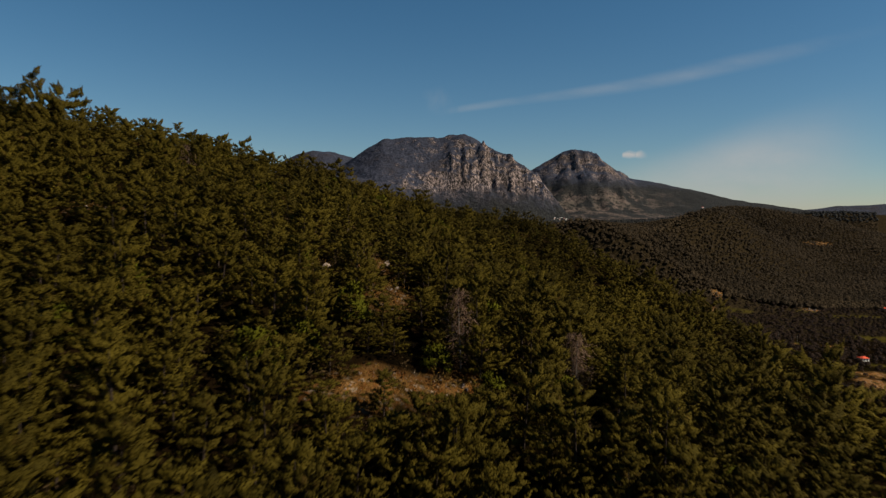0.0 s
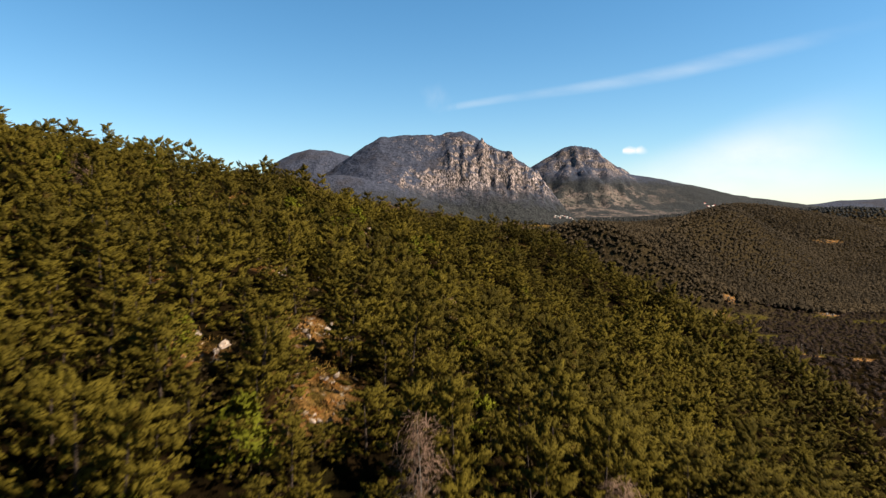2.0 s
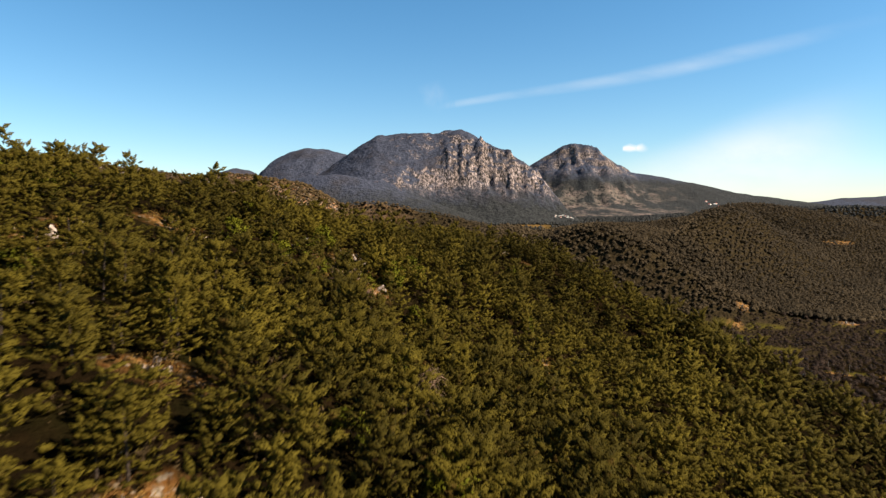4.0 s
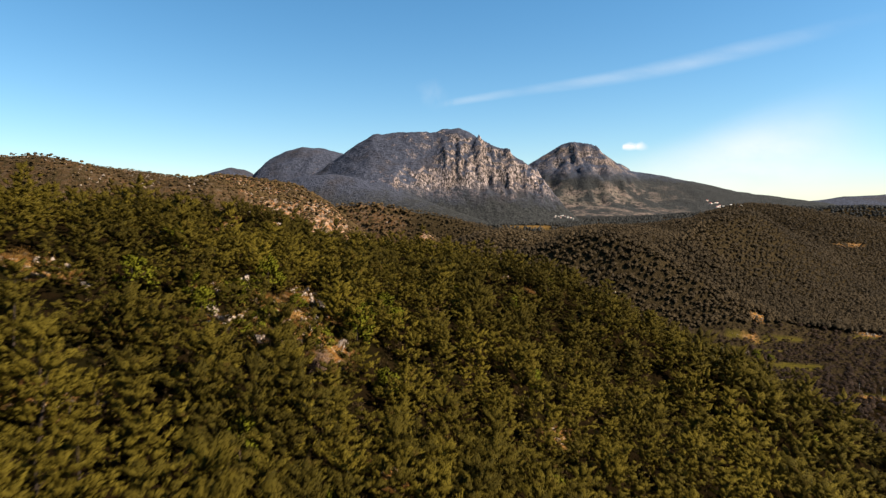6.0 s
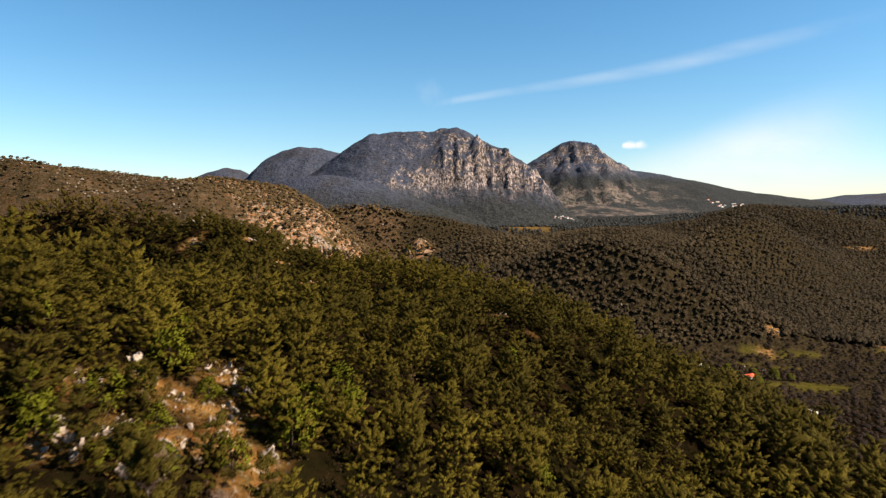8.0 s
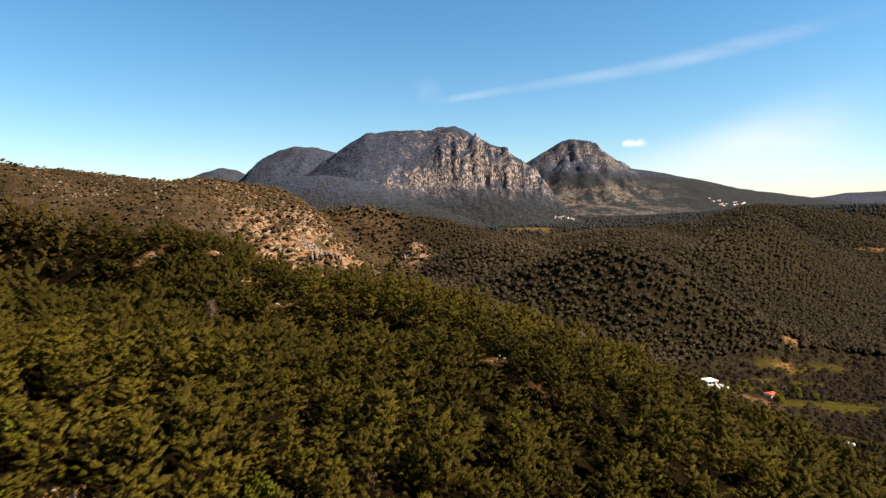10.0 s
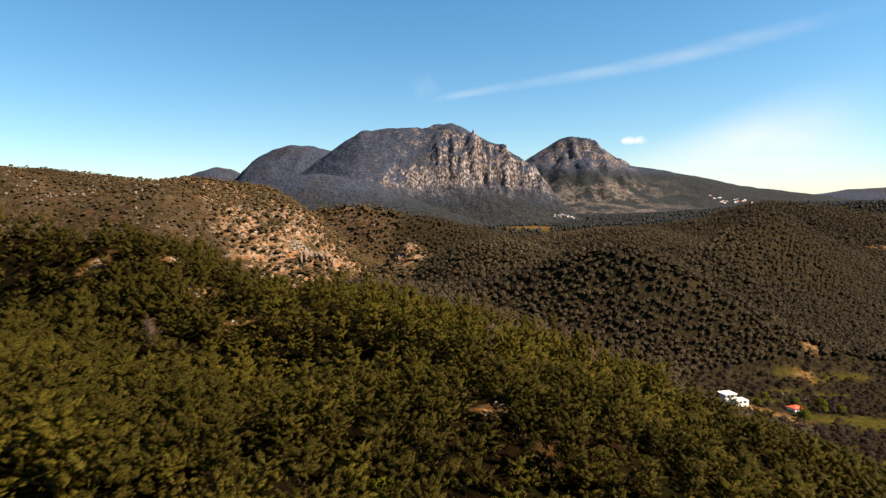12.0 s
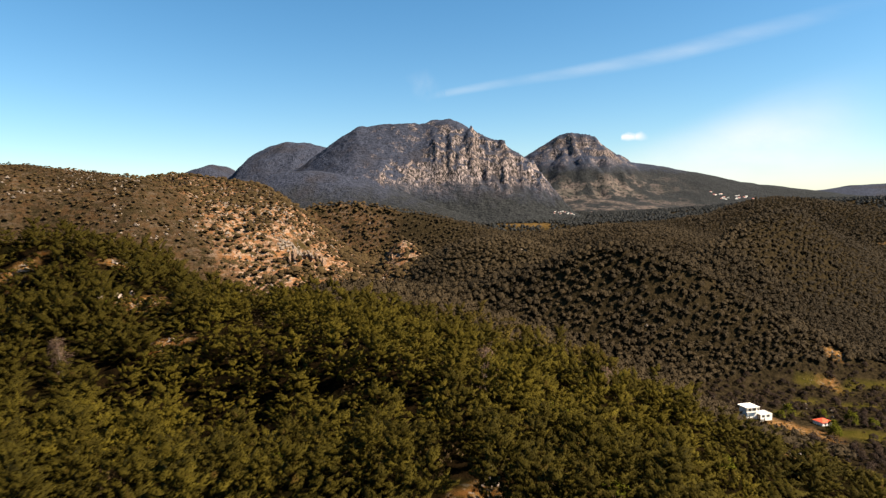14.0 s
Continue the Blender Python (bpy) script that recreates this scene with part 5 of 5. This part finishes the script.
white_house(173, 528, 14)
red_house(213, 534, 18, 8.5, 7.5, scale=0.72)
red_house(262, 389, 10, scale=0.68)
red_house(438, 624, -15, scale=0.8)


def utility_pole(x, y, tall):
    """A pale pole with a short cross-arm and two insulators."""
    root = tagged(new("utility_pole"), "pale weathered wooden utility pole beside a meadow", "pole", "poles by the meadow")
    shaft = bmesh.new()
    bmesh.ops.create_cone(shaft, cap_ends=True, segments=8, radius1=0.14, radius2=0.09, depth=tall + 1.0, matrix=Matrix.Translation((0, 0, tall / 2 - 0.5)))
    part("shaft", shaft, GREY_WOOD, root)
    part("cross_arm", boxes((-0.6, 0.6, -0.18, -0.1, tall - 0.7, tall - 0.58)), GREY_WOOD, root)
    for side in (-0.5, 0.5):
        cap = bmesh.new()
        bmesh.ops.create_cone(cap, cap_ends=True, segments=8, radius1=0.06, radius2=0.03, depth=0.18, matrix=Matrix.Translation((side, -0.14, tall - 0.49)))
        part("insulator", cap, SHADE, root)
    root.matrix_world = pose(x, y, float(ground(x, y)), 0, 0, 20)


for x, y, tall in ((234, 436, 6.5), (250, 441, 5.0)):
    utility_pole(x, y, tall)


def garden_frame(x, y, turn):
    """A white garden shelter: posts, beams and a low white wall."""
    root = tagged(new("garden_shelter"), "white timber garden shelter beside bare earth", "shelter")
    for px0 in (-3.0, 0.0, 3.0):
        for py0 in (-1.5, 1.5):
            part("post", boxes((px0 - 0.1, px0 + 0.1, py0 - 0.1, py0 + 0.1, -1.0, 2.4)), WHITE, root)
    for py0 in (-1.5, 1.5):
        part("beam", boxes((-3.4, 3.4, py0 - 0.12, py0 + 0.12, 2.4, 2.65)), WHITE, root)
    for k in range(7):
        part("rafter", boxes((-3.05 + k, -2.95 + k, -2.0, 2.0, 2.65, 2.8)), WHITE, root)
    part("low_wall", boxes((3.6, 9.5, -0.2, 0.1, -1.0, 1.0)), WHITE, root)
    root.matrix_world = pose(x, y, float(ground(x, y)) + 0.1, 0, 0, turn) @ Matrix.Scale(0.6, 4)


garden_frame(180, 417, 10)

# the far village: small houses along the foot of the mountain
town_rng = np.random.default_rng(33)
for i in range(34):
    if i < 12:
        x, y = 314 + 5.0 * i + town_rng.normal(), 1800 + 2.4 * i + town_rng.normal() * 3
    else:
        x, y = town_rng.uniform(1270, 1460), town_rng.uniform(3030, 3120)
    red_house(x, y, town_rng.uniform(-40, 40), town_rng.uniform(8, 13), 8, "distant pale village house with a tiled roof" if i % 3 == 0 else "distant white village house with a pale roof", 0.36 if i < 12 else 0.85, None if i % 3 == 0 else WHITE)
